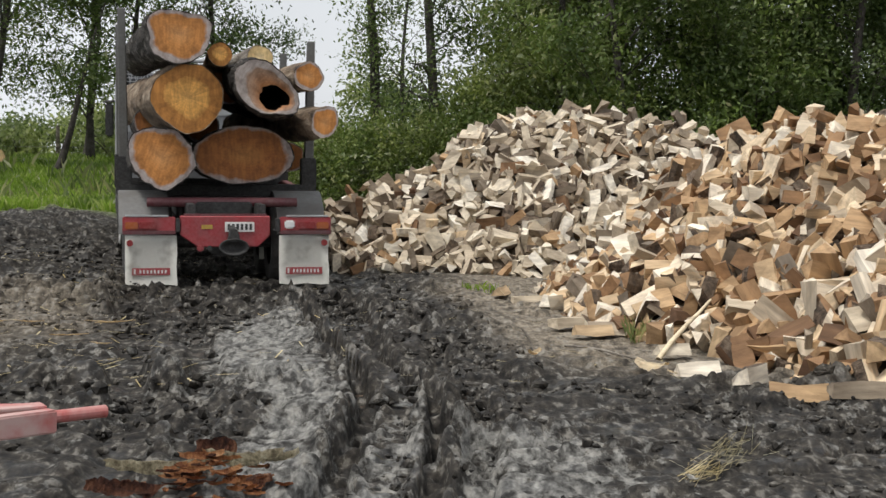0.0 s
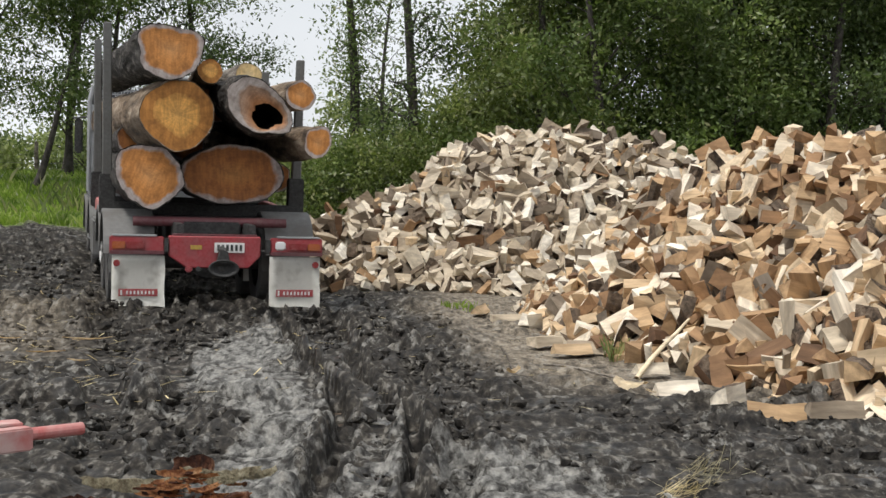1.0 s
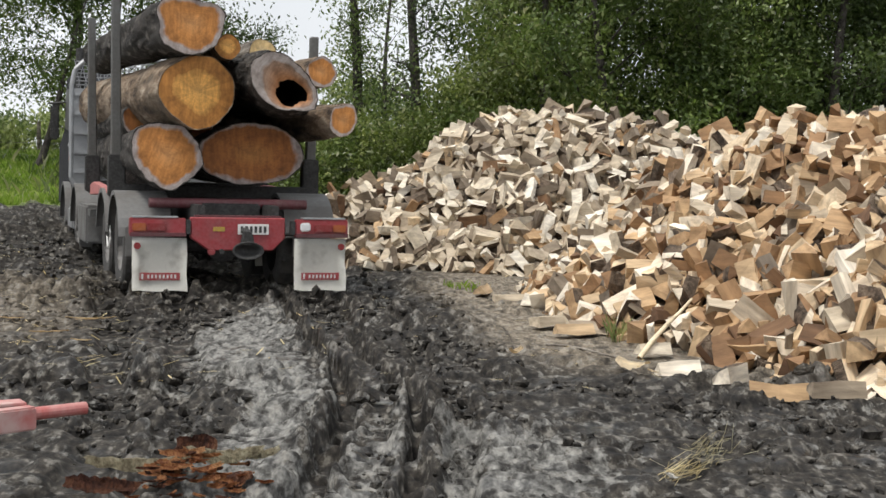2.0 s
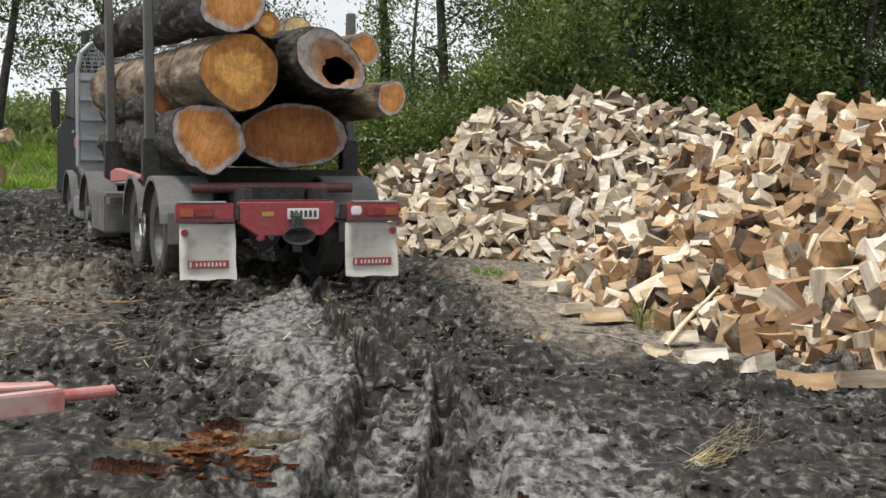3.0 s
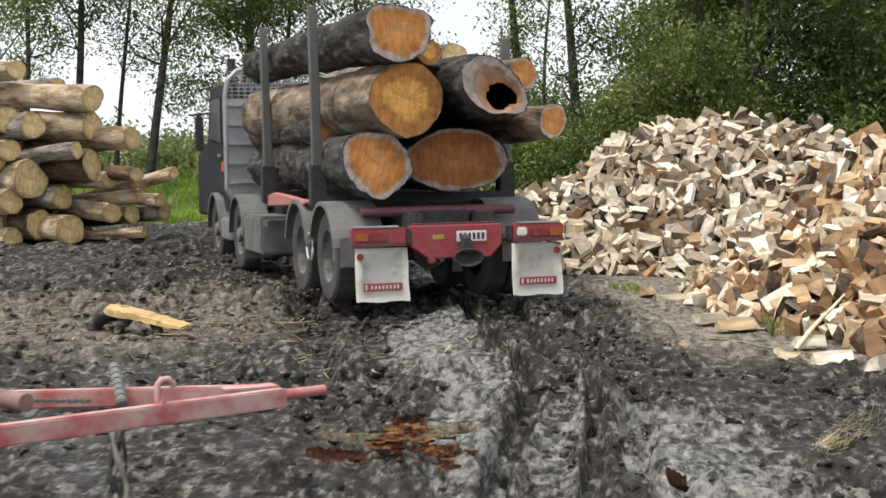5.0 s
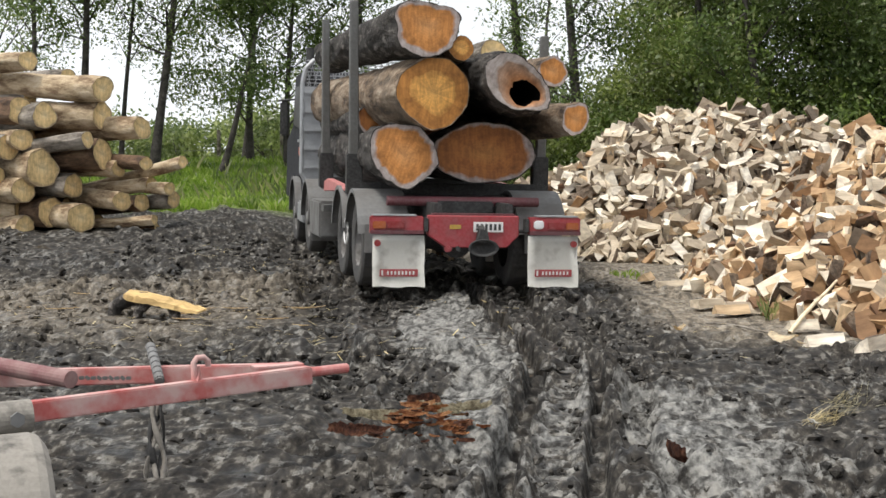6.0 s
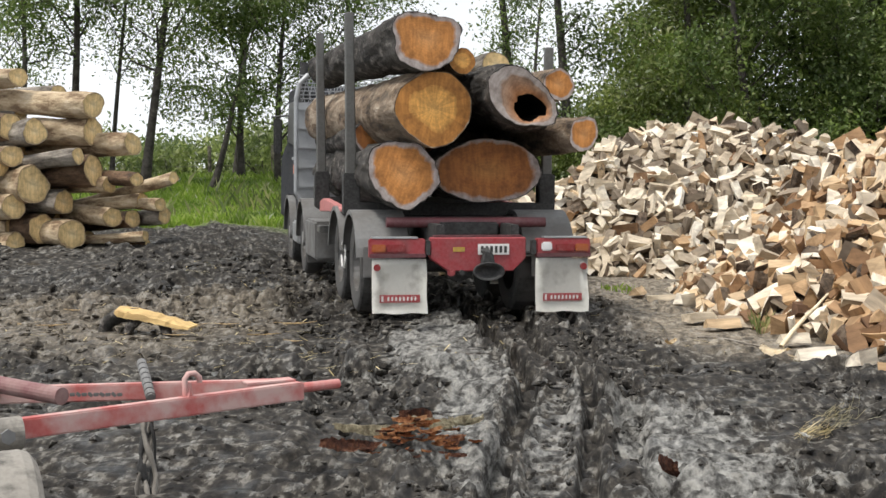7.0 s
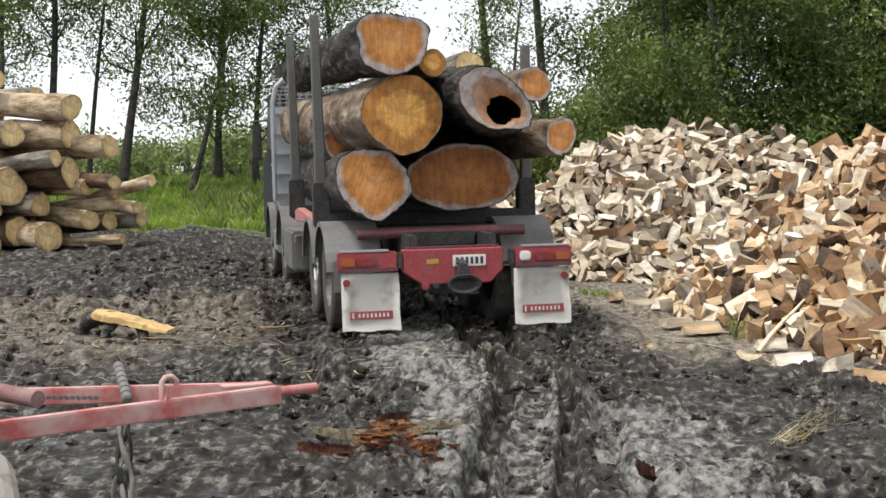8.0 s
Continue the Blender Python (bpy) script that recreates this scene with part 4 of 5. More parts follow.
# ---- stack of round logs ----
def log_stack():
    """Round logs piled on the rise, their sawn ends facing the yard."""
    ends = [(-8.82, 3.03, 0.24), (-8.91, 2.56, 0.25), (-9.84, 2.55, 0.23), (-8.13, 2.31, 0.22), (-8.98, 2.1, 0.15), (-7.24, 1.68, 0.1), (-8.85, 1.82, 0.27), (-9.88, 1.58, 0.3),
            (-8.59, 1.54, 0.15), (-7.95, 1.66, 0.13), (-8.01, 1.27, 0.15), (-7.54, 1.19, 0.11), (-7.59, 0.97, 0.14), (-8.47, 0.96, 0.18), (-8.2, 0.93, 0.17), (-9.17, 0.67, 0.26),
            (-9.83, 0.75, 0.26), (-10.31, 3.59, 0.2), (-10.26, 2.13, 0.2), (-10.5, 1.98, 0.24), (-10.22, 1.2, 0.22), (-10.49, 0.83, 0.22), (-10.27, 0.5, 0.2), (-7.87, 0.62, 0.09),
            (-10.35, 2.65, 0.24), (-9.43, 1.24, 0.22), (-7.9, 0.46, 0.08), (-10.81, 1.46, 0.26)]
    rng = random.Random(5)
    for k, (x, z, r) in enumerate(ends):
        bark = rng.choice([BARK_GREY, BARK_STRIPPED, BARK_BROWN, BARK_STRIPPED, BARK_STRIPPED])
        ob = log_form("stacked_log", rng.uniform(2.4, 3.8), r * 1.08, r * rng.uniform(0.92, 1.08), bark, END_PALE, 20 + k, taper=0.92, rough=0.09, around=28, along=14)
        back = rng.uniform(-0.45, 0.35)
        tilt = -9 if k == 5 else rng.uniform(-5, 5)
        ob.matrix_basis = pose(x, 24.5 + back, z, tilt, 0, 60 + rng.uniform(-15, 13))
        tagged(ob, "sawn round log with pale end in a rough stack", "log", "stacked round logs")
    for k in range(18):
        x, z = rng.uniform(-10.2, -8.6) - 0.06 * k, 0.5 + 0.165 * k
        ob = log_form("stacked_log", 3.4, 0.2, 0.19, BARK_GREY, END_PALE, 60 + k, around=16, along=6)
        ob.matrix_basis = pose(x - 0.3, 25.4 + 0.5 * (k % 2), z, 0, 0, 66 + rng.uniform(-6, 6))
        tagged(ob, "sawn round log deep in the rough stack", "log", "stacked round logs")


log_stack()


# ---- trees ----
def leaves(name, centres, spread, count, size, material, parent, rng, droop=0.0):
    c = np.asarray(centres)[rng.integers(0, len(centres), count)]
    s = np.asarray(spread, float)
    p = c + rng.normal(0, 1, (count, 3)) * s
    p[:, 2] -= droop * np.abs(rng.normal(0, 1, count))
    p[:, 2] = np.maximum(p[:, 2], 0.05)
    u = rng.normal(0, 1, (count, 3))
    u /= np.linalg.norm(u, axis=1, keepdims=True)
    n = rng.normal(0, 1, (count, 3)) + (0, 0, 0.8)
    w = np.cross(u, n)
    w /= np.linalg.norm(w, axis=1, keepdims=True)
    k = size * rng.uniform(0.6, 1.4, (count, 1))
    u, w = u * k, w * k * 0.45
    verts = np.stack([p - u, p + w, p + u, p - w], 1)
    return quads(name, verts, np.arange(4 * count).reshape(-1, 4), material, parent)


def tree(x, y, height, r, seed, count, leaf, lean=(0, 0), low=0.35, wide=1.6, size=0.09, bunch=0.42, limbs=16, label="tall leafy tree with a dark slim trunk", material=None):
    rng = np.random.default_rng(seed)
    thing = new("tree")
    z0 = ground_z(x, y) - 0.1
    thing.location = (x, y, z0)
    bm = bmesh.new()
    def stem(t):
        return np.array([lean[0] * t * height + 0.30 * math.sin(3.1 * t + seed), lean[1] * t * height + 0.15 * math.sin(2.3 * t + 2 * seed), t * height])
    ts = np.linspace(0, 1, 12)
    limb(bm, [stem(t) for t in ts], [r * (1.25 - 0.3 * min(1, t * 8)) * (1 - 0.85 * t) for t in ts], 9)
    tips = []
    for k in range(limbs):
        t = low + (0.97 - low) * (k + rng.random()) / limbs
        a = rng.uniform(0, 6.28)
        reach = wide * rng.uniform(0.45, 1.0) * (1.15 - 0.75 * t)
        p0 = stem(t)
        p1 = p0 + np.array([math.cos(a) * reach * 0.45, math.sin(a) * reach * 0.45, reach * rng.uniform(0.05, 0.75)])
        a += rng.normal(0, 0.35)
        p2 = p0 + np.array([math.cos(a) * reach, math.sin(a) * reach, reach * rng.uniform(0.15, 1.15)])
        b = r * (1 - 0.8 * t) * rng.uniform(0.22, 0.42)
        limb(bm, [p0, p1, p2], [b, b * 0.6, b * 0.25], 5)
        for f in (0.45, 0.7, 1.0):
            q = p1 + (p2 - p1) * max(0, f * 2 - 1) if f > 0.5 else p0 + (p1 - p0) * f * 2
            tips.append(q + rng.normal(0, 0.12, 3))
        for j in range(3):
            q = p2 + rng.normal(0, 0.42, 3) * (1, 1, 0.7)
            limb(bm, [p1 + (p2 - p1) * 0.5, q], [b * 0.3, b * 0.12], 4)
            tips.append(q)
    part("trunk", bm, BARK_TREE, thing, smooth=True)
    crown = leaves("crown", tips, (bunch, bunch, bunch * 0.8), count, size, material or leaf, thing, rng)
    return tagged(thing, label, "tree", "trees round the yard")


def woods():
    rng = random.Random(3)
    # dense belt behind the firewood
    k = 0
    for row, (y, n, x0, x1) in enumerate(((29.0, 8, 1.6, 13.0), (32.5, 8, 1.3, 15.0), (36.5, 8, 1.9, 17.5))):
        for i in range(n):
            k += 1
            x = x0 + (x1 - x0) * (i + rng.uniform(0.2, 0.8)) / n
            # rear row in darker leaves: the belt's inner shade put into their colour
            tree(x, y + rng.uniform(-0.8, 0.8), rng.uniform(7.5, 9), rng.uniform(0.10, 0.17), 100 + k, (25000, 19000, 9000)[row], LEAF if row == 2 or x > 7.5 else (LEAF_MID, LEAF_YOUNG, LEAF_MID, LEAF)[(k + row) % 4], (rng.uniform(-0.06, 0.06), 0),
                 0.03, 2.2, 0.056, 0.30, 24, "bushy tree with dense dark green leaves behind the firewood")
    # open trees at the edge of the belt
    for i, (x, y, h) in enumerate(((-2.1, 31.5, 1.7), (-1.3, 31.0, 2.0), (-0.5, 30.5, 2.1), (0.3, 30.0, 2.5), (0.9, 30.3, 3.4), (1.5, 33.0, 4.6), (-1.9, 33.0, 2.2))):
        tree(x, y, h, 0.06, 210 + i, 9000, LEAF_MID if i % 2 else LEAF_YOUNG, (0, 0), 0.03, 1.3, 0.05, 0.22, 24, "leafy young tree at the edge of the belt")
    tree(-1.75, 33.5, 9.5, 0.17, 7, 6000, LEAF_MID, (-0.01, 0), 0.05, 0.8, 0.05, 0.2, 26, "slim leafy tree at the edge of the belt")
    tree(-0.35, 31.5, 10, 0.16, 8, 6500, LEAF, (0.02, 0), 0.12, 1.0, 0.05, 0.22, 24, "slim leafy tree at the edge of the belt")
    tree(-0.9, 36.5, 7.0, 0.10, 9, 1800, LEAF_MID, (0.06, 0), 0.30, 1.6, 0.05, 0.3, 14, "thin tree with sparse leaves")
    # open row behind the log stack
    for x, y, h, r, lean, cnt, low in ((-16.4, 40, 11, 0.15, 0.05, 3600, 0.30), (-15.1, 41, 12, 0.21, 0.03, 4600, 0.32), (-13.7, 42, 11, 0.12, 0.04, 3200, 0.26), (-12.5, 41, 11.5, 0.22, 0.07, 4600, 0.30),
                                       (-9.9, 43, 10, 0.18, -0.02, 9500, 0.12), (-8.6, 42, 10, 0.15, 0.03, 9500, 0.12), (-11.3, 47, 10, 0.14, 0.03, 2500, 0.42), (-7.0, 44, 11, 0.17, -0.02, 6500, 0.22), (-17.8, 42, 12, 0.2, 0, 4500, 0.2)):
        tree(x, y, h, 0.72 * r, int(-x * 10), int(cnt * 2.4), LEAF_MID if x < -8 else LEAF, (lean, 0), low, 3.0, 0.062, 0.34, 30, "tall open tree with a bare dark trunk")
    tree(-10.9, 40.5, 5.2, 0.12, 77, 500, LEAF, (0.42, 0), 0.5, 0.9, 0.08, 0.3, 8, "leaning tree with a bare dark trunk")
    # far hedge and bushes beyond the paddock
    for i in range(26):
        rg = np.random.default_rng(300 + i)
        x, y = -24 + 1.35 * i + rg.uniform(-0.4, 0.4), 58 + rg.uniform(-3, 3)
        bush = new("bush")
        bush.location = (x, y, ground_z(x, y) - 0.1)
        h = rg.uniform(1.3, 2.3) if x < -3 else rg.uniform(2.4, 4.2)
        pts = [(rg.normal(0, 0.8), rg.normal(0, 0.5), h * rg.uniform(0.15, 0.85)) for _ in range(14)]
        bm = bmesh.new()
        for p in pts[:6]:
            limb(bm, [(0, 0, 0), (p[0] * 0.5, p[1] * 0.5, p[2] * 0.6), p], [0.05, 0.03, 0.01], 5)
        part("stems", bm, BARK_TREE, bush)
        leaves("crown", pts, (0.46, 0.42, 0.34), 2300, 0.11, (HEDGE, HEDGE, LEAF_MID)[i % 3], bush, rg)
        tagged(bush, "leafy green bush in the far hedge", "bush", "far hedge")


woods()


def grass():
    """Tall grass on the bank, as blades."""
    rng = np.random.default_rng(4)
    def field(name, n, xa, xb, ya, yb, tall, wide, label, material, keep=None):
        x, y = rng.uniform(xa, xb, n), rng.uniform(ya, yb, n)
        if keep:
            ok = keep(x, y)
            x, y = x[ok], y[ok]
        n = len(x)
        h = tall * rng.uniform(0.4, 1.2, n)
        a = rng.uniform(0, 6.28, n)
        bx, by = rng.normal(0, 0.35, n) * h, rng.normal(0, 0.35, n) * h
        z = broad(x, y)
        dx, dy = np.cos(a) * wide, np.sin(a) * wide
        v = np.stack([np.stack([x - dx, y - dy, z - 0.02], -1), np.stack([x + dx, y + dy, z - 0.02], -1), np.stack([x + dx * 0.6 + bx * 0.4, y + dy * 0.6 + by * 0.4, z + h * 0.65], -1), np.stack([x + bx, y + by, z + h], -1)], 1)
        ob = quads(name, v, np.arange(4 * n).reshape(-1, 4), material)
        tagged(ob, label, "grass", kind="stuff")
    field("bank_grass", 60000, -19, -3.5, 31.0, 45, 0.30, 0.016, "long green grass on the bank", GRASS, lambda x, y: y + 0.8 * np.sin(x * 1.7) > 32.0)
    field("weed_stalks", 2600, -19, -3.5, 33.5, 45, 0.62, 0.012, "tall pale weeds going to seed on the bank", TUFT, lambda x, y: np.sin(x * 1.3) + np.sin(y * 1.1 + x) > 0.1)
    field("paddock_grass", 6000, -10, 4, 44, 54, 0.35, 0.04, "grass of the far paddock", GRASS)
    field("tuft_grass", 70, 1.78, 2.02, 13.5, 13.9, 0.22, 0.004, "small pale green tuft at the foot of the firewood", TUFT)
    field("weed_grass", 90, 0.3, 0.75, 18.2, 18.8, 0.10, 0.008, "low green weeds in the mud", GRASS)


def straw_litter():
    """Pale bits of straw and splinters trodden into the mud."""
    rng = np.random.default_rng(8)
    n = 620
    y = 10.5 + 12 * rng.random(n)
    x = np.where(rng.random(n) < 0.85, -2.6 - 0.10 * y + rng.normal(0, 1.3, n), rng.uniform(-2, 2, n))
    z = top_z(x, y) + 0.015
    a, L = rng.uniform(0, 6.28, n), rng.uniform(0.02, 0.13, n)
    d = np.stack([np.cos(a) * L, np.sin(a) * L, rng.normal(0, 0.12, n) * L], -1)
    w = np.stack([-np.sin(a), np.cos(a), 0 * a], -1) * 0.006
    p = np.stack([x, y, z], -1)
    v = np.stack([p - d - w, p - d + w, p + d + w, p + d - w], 1)
    tagged(quads("straw_litter", v, np.arange(4 * n).reshape(-1, 4), STRAW), "pale straw and splinters trodden into the mud", "straw", kind="stuff")


straw_litter()
grass()


def fence():
    thing = new("fence")
    for k in range(9):
        x = -16 + 2.1 * k
        part("post", box(0.11, 0.11, 1.25, (x, 45.5, ground_z(x, 45.5) + 0.55), 0.02), BARK_GREY, thing)
    for z in (0.35, 0.65, 0.95):
        part("wire", tube((-17, 45.5, 0.95 + z), (2.5, 45.5, 0.95 + z), 0.006, n=5), STEEL, thing)
    tagged(thing, "weathered post and wire fence along the paddock", "fence")


fence()

# ---- red drawbar of a trailer beside the camera ----
def drawbar():
    thing = new("trailer_drawbar")
    def beam(name, a, b, w, h, label=""):
        a, b = Vector(a), Vector(b)
        bm = box(w, (b - a).length, h, (0, 0, 0), 0.008)
        bmesh.ops.transform(bm, matrix=Matrix.Translation((a + b) / 2) @ (b - a).to_track_quat("Y", "Z").to_matrix().to_4x4(), verts=bm.verts)
        return part(name, bm, RED_FADED, thing, label)
    near = beam("near_beam", (-2.97, 5.28, 0.545), (-1.74, 6.60, 0.535), 0.075, 0.105, "faded red box-section beam")
    beam("far_beam", (-4.3, 6.35, 0.53), (-1.82, 6.74, 0.535), 0.075, 0.10)
    part("eye_bar", tube((-1.76, 6.60, 0.548), (-1.55, 6.80, 0.545), 0.030, n=14), RED_FADED, thing)
    part("top_plate", box(0.30, 0.12, 0.014, (-1.93, 6.59, 0.592), 0.003, (0, 0, 30)), RED_FADED, thing)
    # hook on the near beam
    bm = bmesh.new()
    pts = [(-2.28, 6.02, 0.58), (-2.28, 6.02, 0.69), (-2.265, 6.035, 0.715), (-2.235, 6.065, 0.715), (-2.215, 6.085, 0.69), (-2.215, 6.085, 0.66)]
    limb(bm, pts, [0.017] * 6, 8)
    part("hook", bm, RED_FADED, near, smooth=True)
    part("hook_plate", prism([(6.00, 0.585), (6.10, 0.585), (6.05, 0.67)], 0.015, "x", -2.26, 0.003), RED_FADED, near)
    # hydraulic ram, hinge and chain
    part("ram", tube((-4.2, 6.75, 0.66), (-2.99, 6.05, 0.59), 0.05, n=18), RAM, thing, "dusty maroon hydraulic ram")
    bm = bmesh.new()
    for k in range(9):
        box(0.03, 0.012, 0.02, (-2.93 + 0.03 * k, 6.05 + 0.012 * k, 0.60 - 0.002 * k), 0.003, (0, 40 * (k % 2), 20), bm)
    part("chain", bm, STEEL, thing)
    bm = tube((-3.06, 5.14, 0.535), (-2.92, 5.24, 0.535), 0.085, n=24)
    box(0.22, 0.10, 0.13, (-3.10, 5.24, 0.535), 0.03, (0, 0, -43), bm)
    hinge = part("hinge", bm, CAKED, thing, "mud-caked grey hinge knuckle")
    part("bolt", tube((-2.97, 5.155, 0.535), (-2.935, 5.115, 0.535), 0.04, n=6), GUARD, hinge)
    # ribbed jockey pin through the frame with roots of wire below
    bm = bmesh.new()
    a, b = Vector((-2.70, 6.62, 0.70)), Vector((-2.52, 6.18, 0.56))
    for k in range(7):
        p, q = a.lerp(b, k / 7), a.lerp(b, (k + 0.8) / 7)
        tube(p, q, 0.030, n=12, bm=bm)
        tube(q, a.lerp(b, (k + 1) / 7), 0.024, n=12, bm=bm)
    part("jockey_spindle", bm, GUARD, thing, "muddy ribbed spindle")
    for k, (dx, r) in enumerate(((-0.07, 0.013), (0.0, 0.022), (0.05, 0.016), (0.10, 0.010), (0.03, 0.012))):
        bm = bmesh.new()
        pts = [(-2.53 + dx * 0.4 * f + 0.03 * math.sin(5 * f + 2 * k), 6.15 - 0.08 * f + 0.025 * math.sin(7 * f + k), 0.52 - 0.52 * f) for f in np.linspace(0, 1, 9)]
        limb(bm, pts, [r * (1 + 0.35 * math.sin(3 * k + 2.1 * i)) for i in range(9)], 7)
        part("hose", bm, STEEL_DARK if k % 2 else CAKED, thing, "muddy dangling hose", smooth=True)
    # its wheel, only the top of the tyre comes into view
    bm = bmesh.new()
    side = Vector((0.886, 0.463, 0))
    profile = ((-0.40, 0.36), (-0.36, 0.42), (-0.30, 0.45), (-0.06, 0.455), (-0.02, 0.44), (0.01, 0.40), (0.015, 0.33), (-0.005, 0.27))
    limb(bm, [Vector((-2.61, 4.58, 0.125)) + side * d for d, _ in profile], [r for _, r in profile], 40)
    bmesh.ops.holes_fill(bm, edges=bm.edges[:])
    part("tyre", bm, CAKED, thing, "tyre caked with pale mud")
    part("hub", tube((-2.64, 4.565, 0.125), (-2.59, 4.591, 0.125), 0.18, n=20), GUARD, thing)
    tagged(thing, "faded red steel trailer drawbar over the mud", "drawbar")


drawbar()


# ---- litter in the mud ----
def strip(name, x, y, length, width, turn, tilt, material, label, category, seed, z=0.05, curl=0.05, dome=1):
    rng = random.Random(seed)
    bm, n, rows = bmesh.new(), 16 if length > 0.2 else 7, []
    drift = 0.0
    for i in range(n + 1):
        f = i / n
        w = width * (0.35 + 0.65 * math.sin(math.pi * min(1, 0.12 + f * 0.8))) * rng.uniform(0.85, 1.1)
        drift = 0.8 * drift + rng.uniform(-0.06, 0.06) * width
        cx, cz = (f - 0.5) * length + rng.uniform(-0.3, 0.3) * length / n, curl * (2 * f - 1) ** 2 + rng.uniform(-0.04, 0.04) * width
        rows.append([bm.verts.new((cx + rng.uniform(-0.35, 0.35) * length / n, drift + k * w, cz + dome * lift * w + rng.uniform(-0.03, 0.03) * width)) for k, lift in ((-0.5, 0.32), (-0.25, 0.10), (0.0, 0.0), (0.25, 0.08), (0.5, 0.28))])
    for p, q in zip(rows, rows[1:]):
        for j in range(4):
            bm.faces.new((p[j], q[j], q[j + 1], p[j + 1]))
    bmesh.ops.solidify(bm, geom=bm.faces[:], thickness=min(0.03, 0.2 * width))
    ob = part(name, bm, material)
    c, d = math.cos(radians(turn)) * length * 0.3, math.sin(radians(turn)) * length * 0.3
    base = max(ground_z(x, y), float(np.mean(top_z([x - c, x, x + c], [y - d, y, y + d]))))
    ob.matrix_basis = pose(x, y, base + z - 0.02, tilt, 0, turn)
    return tagged(ob, label, category)


REDBARK = bark_material("red_inner_bark", (0.045, 0.015, 0.009), (0.15, 0.055, 0.029), (0.38, 0.19, 0.105), 16.0)
SHRED = bark_material("orange_shreds", (0.30, 0.10, 0.04), (0.58, 0.27, 0.11), (0.74, 0.45, 0.24), 20.0)
MOSSY = bark_material("mossy_bark", (0.12, 0.095, 0.055), (0.36, 0.31, 0.20), (0.60, 0.55, 0.40), 16.0)
RAW = split_material("raw_yellow_wood", [(0.0, (0.54, 0.36, 0.14)), (1.0, (0.66, 0.47, 0.21))], False)
PITH = split_material("pale_pith", [(0.0, (0.80, 0.68, 0.48)), (1.0, (0.84, 0.73, 0.54))], False)
CREAM = split_material("cream_wood", [(0.0, (0.70, 0.55, 0.34)), (1.0, (0.78, 0.66, 0.46))], False)


def litter():
    rng = random.Random(9)
    for x, y, long, wide, turn, tilt, stuff, label, seed, z, dome in (
            (-1.36, 7.36, 0.64, 0.13, 17, 16, MOSSY, "long mossy slab of bark on the mud", 1, 0.18, -1),
            (-1.00, 7.58, 0.40, 0.13, 9, 18, MOSSY, "mossy slab of bark on the mud", 2, 0.16, -1),
            (-1.58, 7.16, 0.30, 0.13, 8, 30, REDBARK, "red inner side of a broken bark slab", 3, 0.10, 1),
            (-1.20, 8.02, 0.28, 0.14, -28, 55, REDBARK, "dark curl of red bark on the mud", 4, 0.11, 1),
            (-0.96, 7.36, 0.24, 0.12, 30, 25, REDBARK, "rotten red bark crumbling in the mud", 5, 0.09, -1),
            (-1.18, 7.28, 0.24, 0.05, 24, 40, SHRED, "torn orange shred of rotten bark", 80, 0.10, 1),
            (-1.10, 7.36, 0.26, 0.05, -34, -35, SHRED, "torn orange shred of rotten bark", 81, 0.11, 1),
            (-1.22, 7.10, 0.18, 0.05, 70, 25, SHRED, "torn orange shred of rotten bark", 82, 0.10, 1),
            (-1.42, 7.06, 0.20, 0.07, 8, 40, REDBARK, "torn red strip of rotten bark", 83, 0.08, 1),
            (-1.02, 7.05, 0.20, 0.05, 50, 20, SHRED, "torn orange shred of rotten bark", 84, 0.09, 1),
            (-0.84, 7.66, 0.24, 0.08, 24, 20, MOSSY, "small mossy slab of bark on the mud", 85, 0.15, -1)):
        strip("bark_slab", x, y, long, wide, turn, tilt, stuff, label, "bark", seed, z, 0.03, dome)
    for k in range(110):
        strip("bark_chip", -1.10 + rng.gauss(0, 0.14), 7.15 + rng.gauss(0, 0.20), rng.uniform(0.05, 0.13), rng.uniform(0.02, 0.045), rng.uniform(0, 180), rng.uniform(-40, 40), REDBARK if k % 3 == 0 else SHRED,
              "rust-red crumb of rotten bark", "bark chip", 30 + k, 0.075, 0.01)["group"] = "bark crumbs"
    strip("bark_slab", 0.37, 6.52, 0.28, 0.15, 108, 62, REDBARK, "dark red curl of bark stuck in the mud", "bark", 6, 0.10, 0.04)
    strip("bark_slab", 0.58, 6.44, 0.26, 0.09, 4, 20, REDBARK, "red strip of bark on the mud", "bark", 7, 0.07, 0.02, -1)
    # torn yellow offcut
    offcut = new("wood_offcut")
    bm, n, rows = bmesh.new(), 14, []
    for i in range(n + 1):
        f = i / n
        x, top = -0.42 + 0.86 * f, 0.25 - 0.22 * f + 0.05 * math.sin(2.2 * f)
        w, thick = 0.11 + 0.05 * math.sin(math.pi * f) + rng.uniform(-0.015, 0.015), (0.10 - 0.04 * f) * (0.35 if i in (0, n) else 1)
        jag = [rng.uniform(-0.012, 0.012) for _ in range(5)]
        rows.append([bm.verts.new((x + rng.uniform(-0.02, 0.02), y * w, top + z * thick + j)) for (y, z), j in zip(((-1, -0.6), (-0.95, 0.1), (-0.2, 0.5), (0.9, 0.3), (0.8, -0.6)), jag)])
    for p, q in zip(rows, rows[1:]):
        for j in range(5):
            bm.faces.new((p[j], q[j], q[(j + 1) % 5], p[(j + 1) % 5]))
    bm.faces.new(rows[0]), bm.faces.new(rows[-1][::-1])
    bmesh.ops.recalc_face_normals(bm, faces=bm.faces)
    part("split_wood", bm, RAW, offcut)
    bm = bmesh.new()
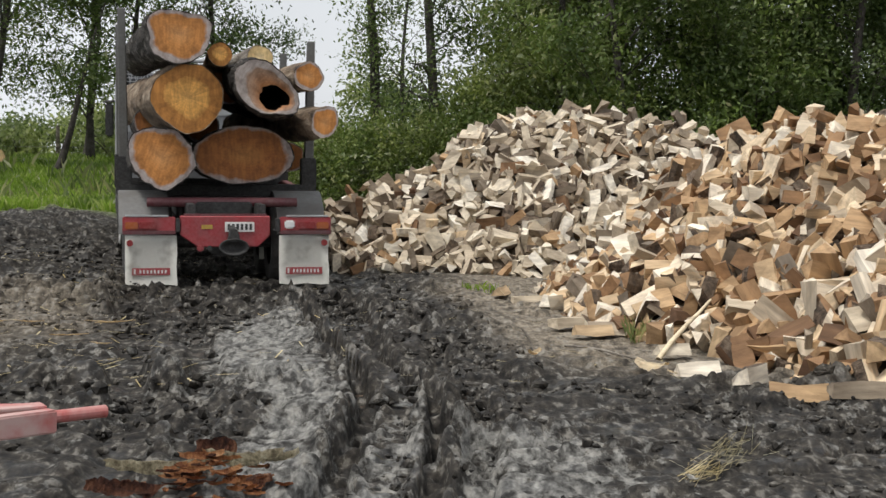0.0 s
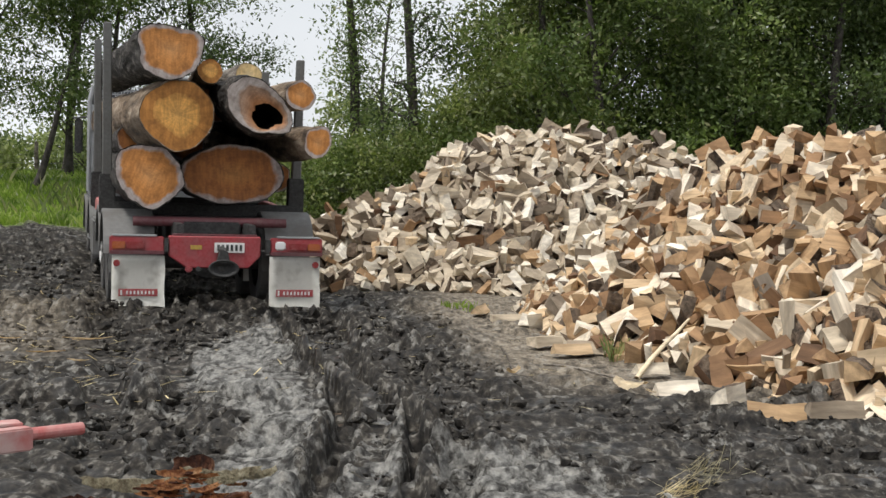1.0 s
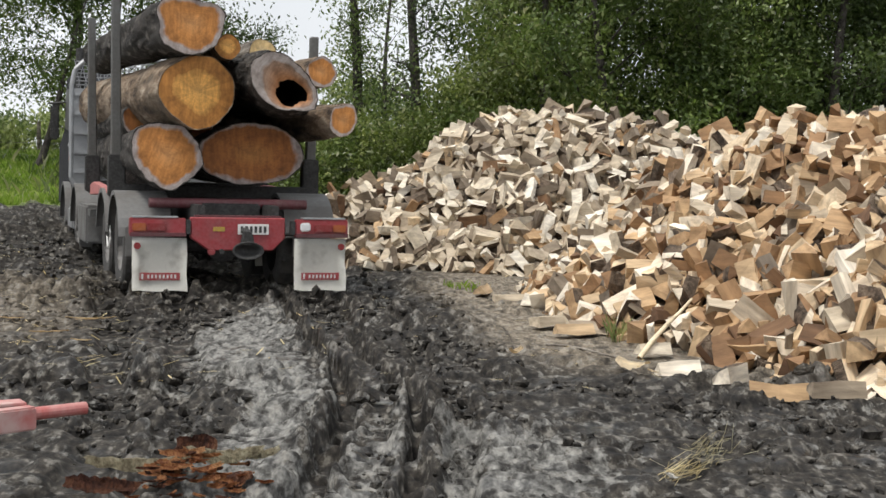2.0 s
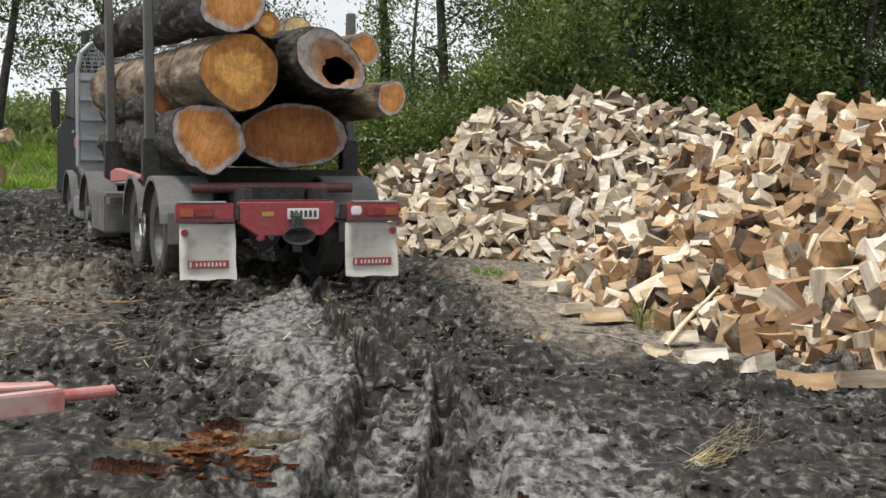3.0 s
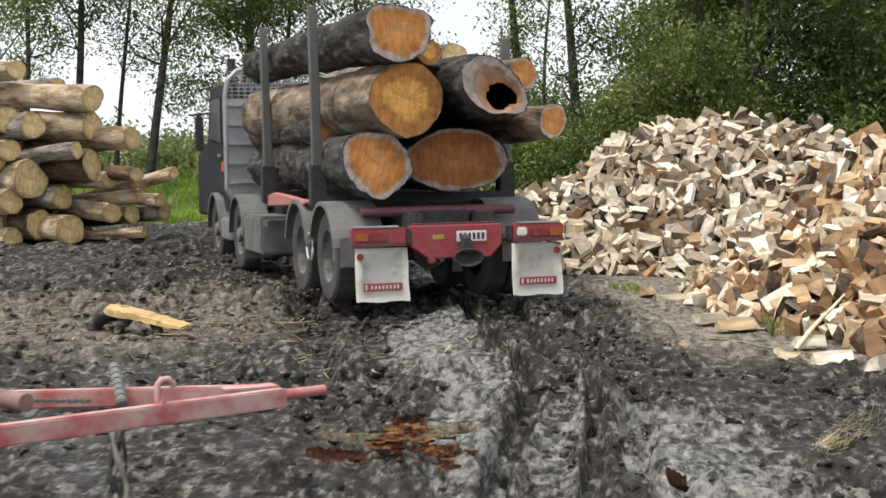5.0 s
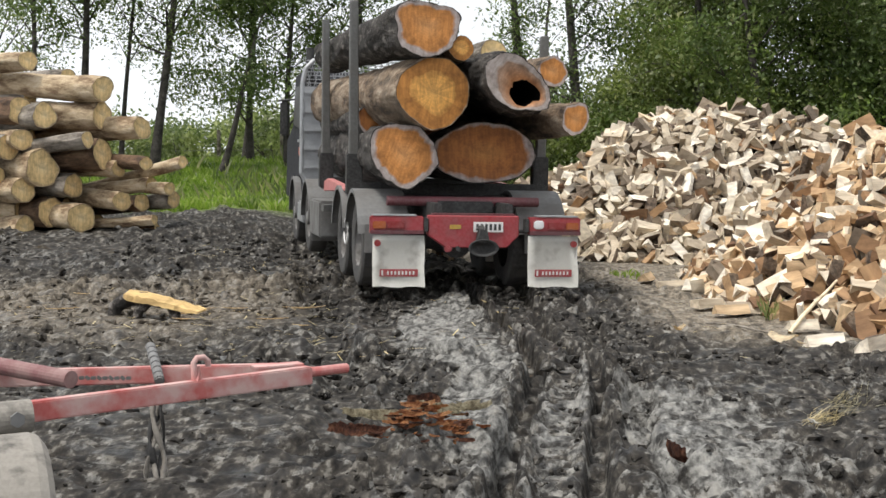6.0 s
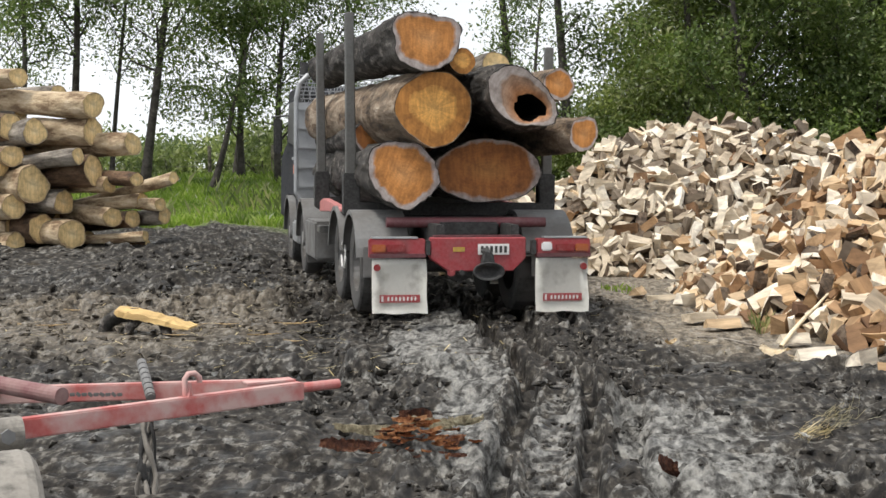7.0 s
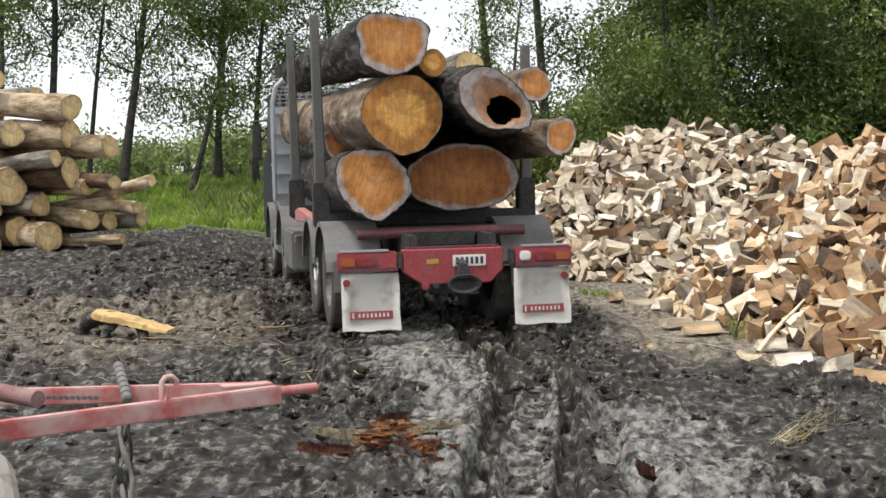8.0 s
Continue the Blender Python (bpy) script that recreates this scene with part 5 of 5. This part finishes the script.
    limb(bm, [(-0.20, 0.02, 0.20), (-0.40, 0.0, 0.20), (-0.54, -0.03, 0.11), (-0.60, -0.05, -0.1)], [0.07, 0.09, 0.08, 0.06], 9)
    limb(bm, [(-0.15, -0.02, 0.18), (-0.24, -0.10, 0.08), (-0.30, -0.12, -0.1)], [0.06, 0.055, 0.045], 8)
    limb(bm, [(0.1, 0.0, 0.12), (0.16, -0.05, 0.02), (0.18, -0.06, -0.1)], [0.06, 0.06, 0.05], 8)
    part("bark_leg", bm, BARK_DARK, offcut, "dark torn bark of the offcut", smooth=True)
    offcut.matrix_basis = pose(-4.62, 13.6, ground_z(-4.62, 13.6) + 0.03, 0, 0, -8)
    tagged(offcut, "torn yellow offcut of wood with dark bark on the mud", "offcut")
    for k in range(14):
        strip("wood_sliver", -4.5 + rng.gauss(0, 0.8), 13.9 + rng.gauss(0, 0.8), rng.uniform(0.15, 0.5), 0.035, rng.uniform(-30, 50), 0, CREAM, "pale splinter lying in the mud", "splinter", 60 + k, 0.05, 0.01)["group"] = "splinters"
    # sticks and chips before the firewood
    def stick(a, b, r, label):
        bm = bmesh.new()
        a, b = Vector(a), Vector(b)
        pts = [a.lerp(b, f) + Vector((0, 0, 0.02 * math.sin(f * 5))) for f in (0, 0.25, 0.5, 0.75, 1)]
        limb(bm, pts, [r, r * 0.95, r * 0.85, r * 0.7, r * 0.5], 7)
        tagged(part("stick", bm, CREAM if r > 0.012 else BARK_GREY, smooth=True), label, "stick")
    stick((1.86, 12.3, 0.06), (2.42, 13.0, 0.52), 0.024, "pale split stick leaning on the firewood")
    stick((1.15, 13.2, 0.05), (1.80, 12.2, 0.07), 0.011, "long thin grey stick on the mud")
    stick((0.78, 13.4, 0.16), (0.86, 12.9, 0.05), 0.010, "thin twig standing in the mud")
    strip("wood_chip", 0.80, 12.2, 0.16, 0.08, 40, 10, CREAM, "pale wood chip on the mud", "wood chip", 10, 0.06)
    strip("wood_chip", 1.68, 11.45, 0.36, 0.13, -60, 12, PITH, "cream split chunk of wood on the mud", "wood chip", 11, 0.12, 0.03, -1)
    strip("wood_chip", 1.80, 11.2, 0.2, 0.03, -75, 5, CREAM, "cream sliver of wood on the mud", "wood chip", 12, 0.06, 0.01)
    # torn straw clump
    rg = np.random.default_rng(6)
    n = 120
    t = rg.uniform(0, 1, n)
    x, y = 1.34 + 0.46 * t + rg.normal(0, 0.02 + 0.06 * t, n), 7.66 + 0.95 * t + rg.normal(0, 0.04 + 0.10 * t, n)
    z = top_z(x, y) + 0.03 + 0.07 * rg.random(n)
    a, L = rg.normal(1.05, 0.45, n), rg.uniform(0.08, 0.26, n)
    dx, dy, dz = np.cos(a) * L / 2, np.sin(a) * L / 2, rg.normal(0, 0.03, n)
    w = 0.0045
    v = np.stack([np.stack([x - dx, y - dy - w, z - dz], -1), np.stack([x - dx, y - dy + w, z - dz], -1), np.stack([x + dx, y + dy + w, z + dz], -1), np.stack([x + dx, y + dy - w, z + dz], -1)], 1)
    tagged(quads("straw_clump", v, np.arange(4 * n).reshape(-1, 4), STRAW), "torn clump of dry straw on the mud", "straw", kind="stuff")
    strip("root_butt", 1.33, 7.62, 0.13, 0.06, 100, 25, WHITE, "white butt of a torn grass root", "grass root", 13, 0.08, 0.01)


litter()


# ---- what moves ----
def motions():
    walk(truck, TRUCK_ROWS)
    for ob, m in LOADED:
        walk(ob, [(t, row @ m) for t, row in TRUCK_ROWS])
    travel, rolled = 0.0, []
    for k, (t, x, y, *_) in enumerate(TRUCK):
        if k:
            dx, dy, yaw = x - TRUCK[k - 1][1], y - TRUCK[k - 1][2], radians(TRUCK[k][4])
            travel += -dx * math.sin(yaw) + dy * math.cos(yaw)
        rolled.append((t, travel))
    for hub, x, y in WHEELS:
        rows = []
        for t, s in rolled:
            a = -math.degrees(s / 0.545)
            rows.append((t, pose(x, y, 0.545, a)))
        walk(hub, rows)


motions()
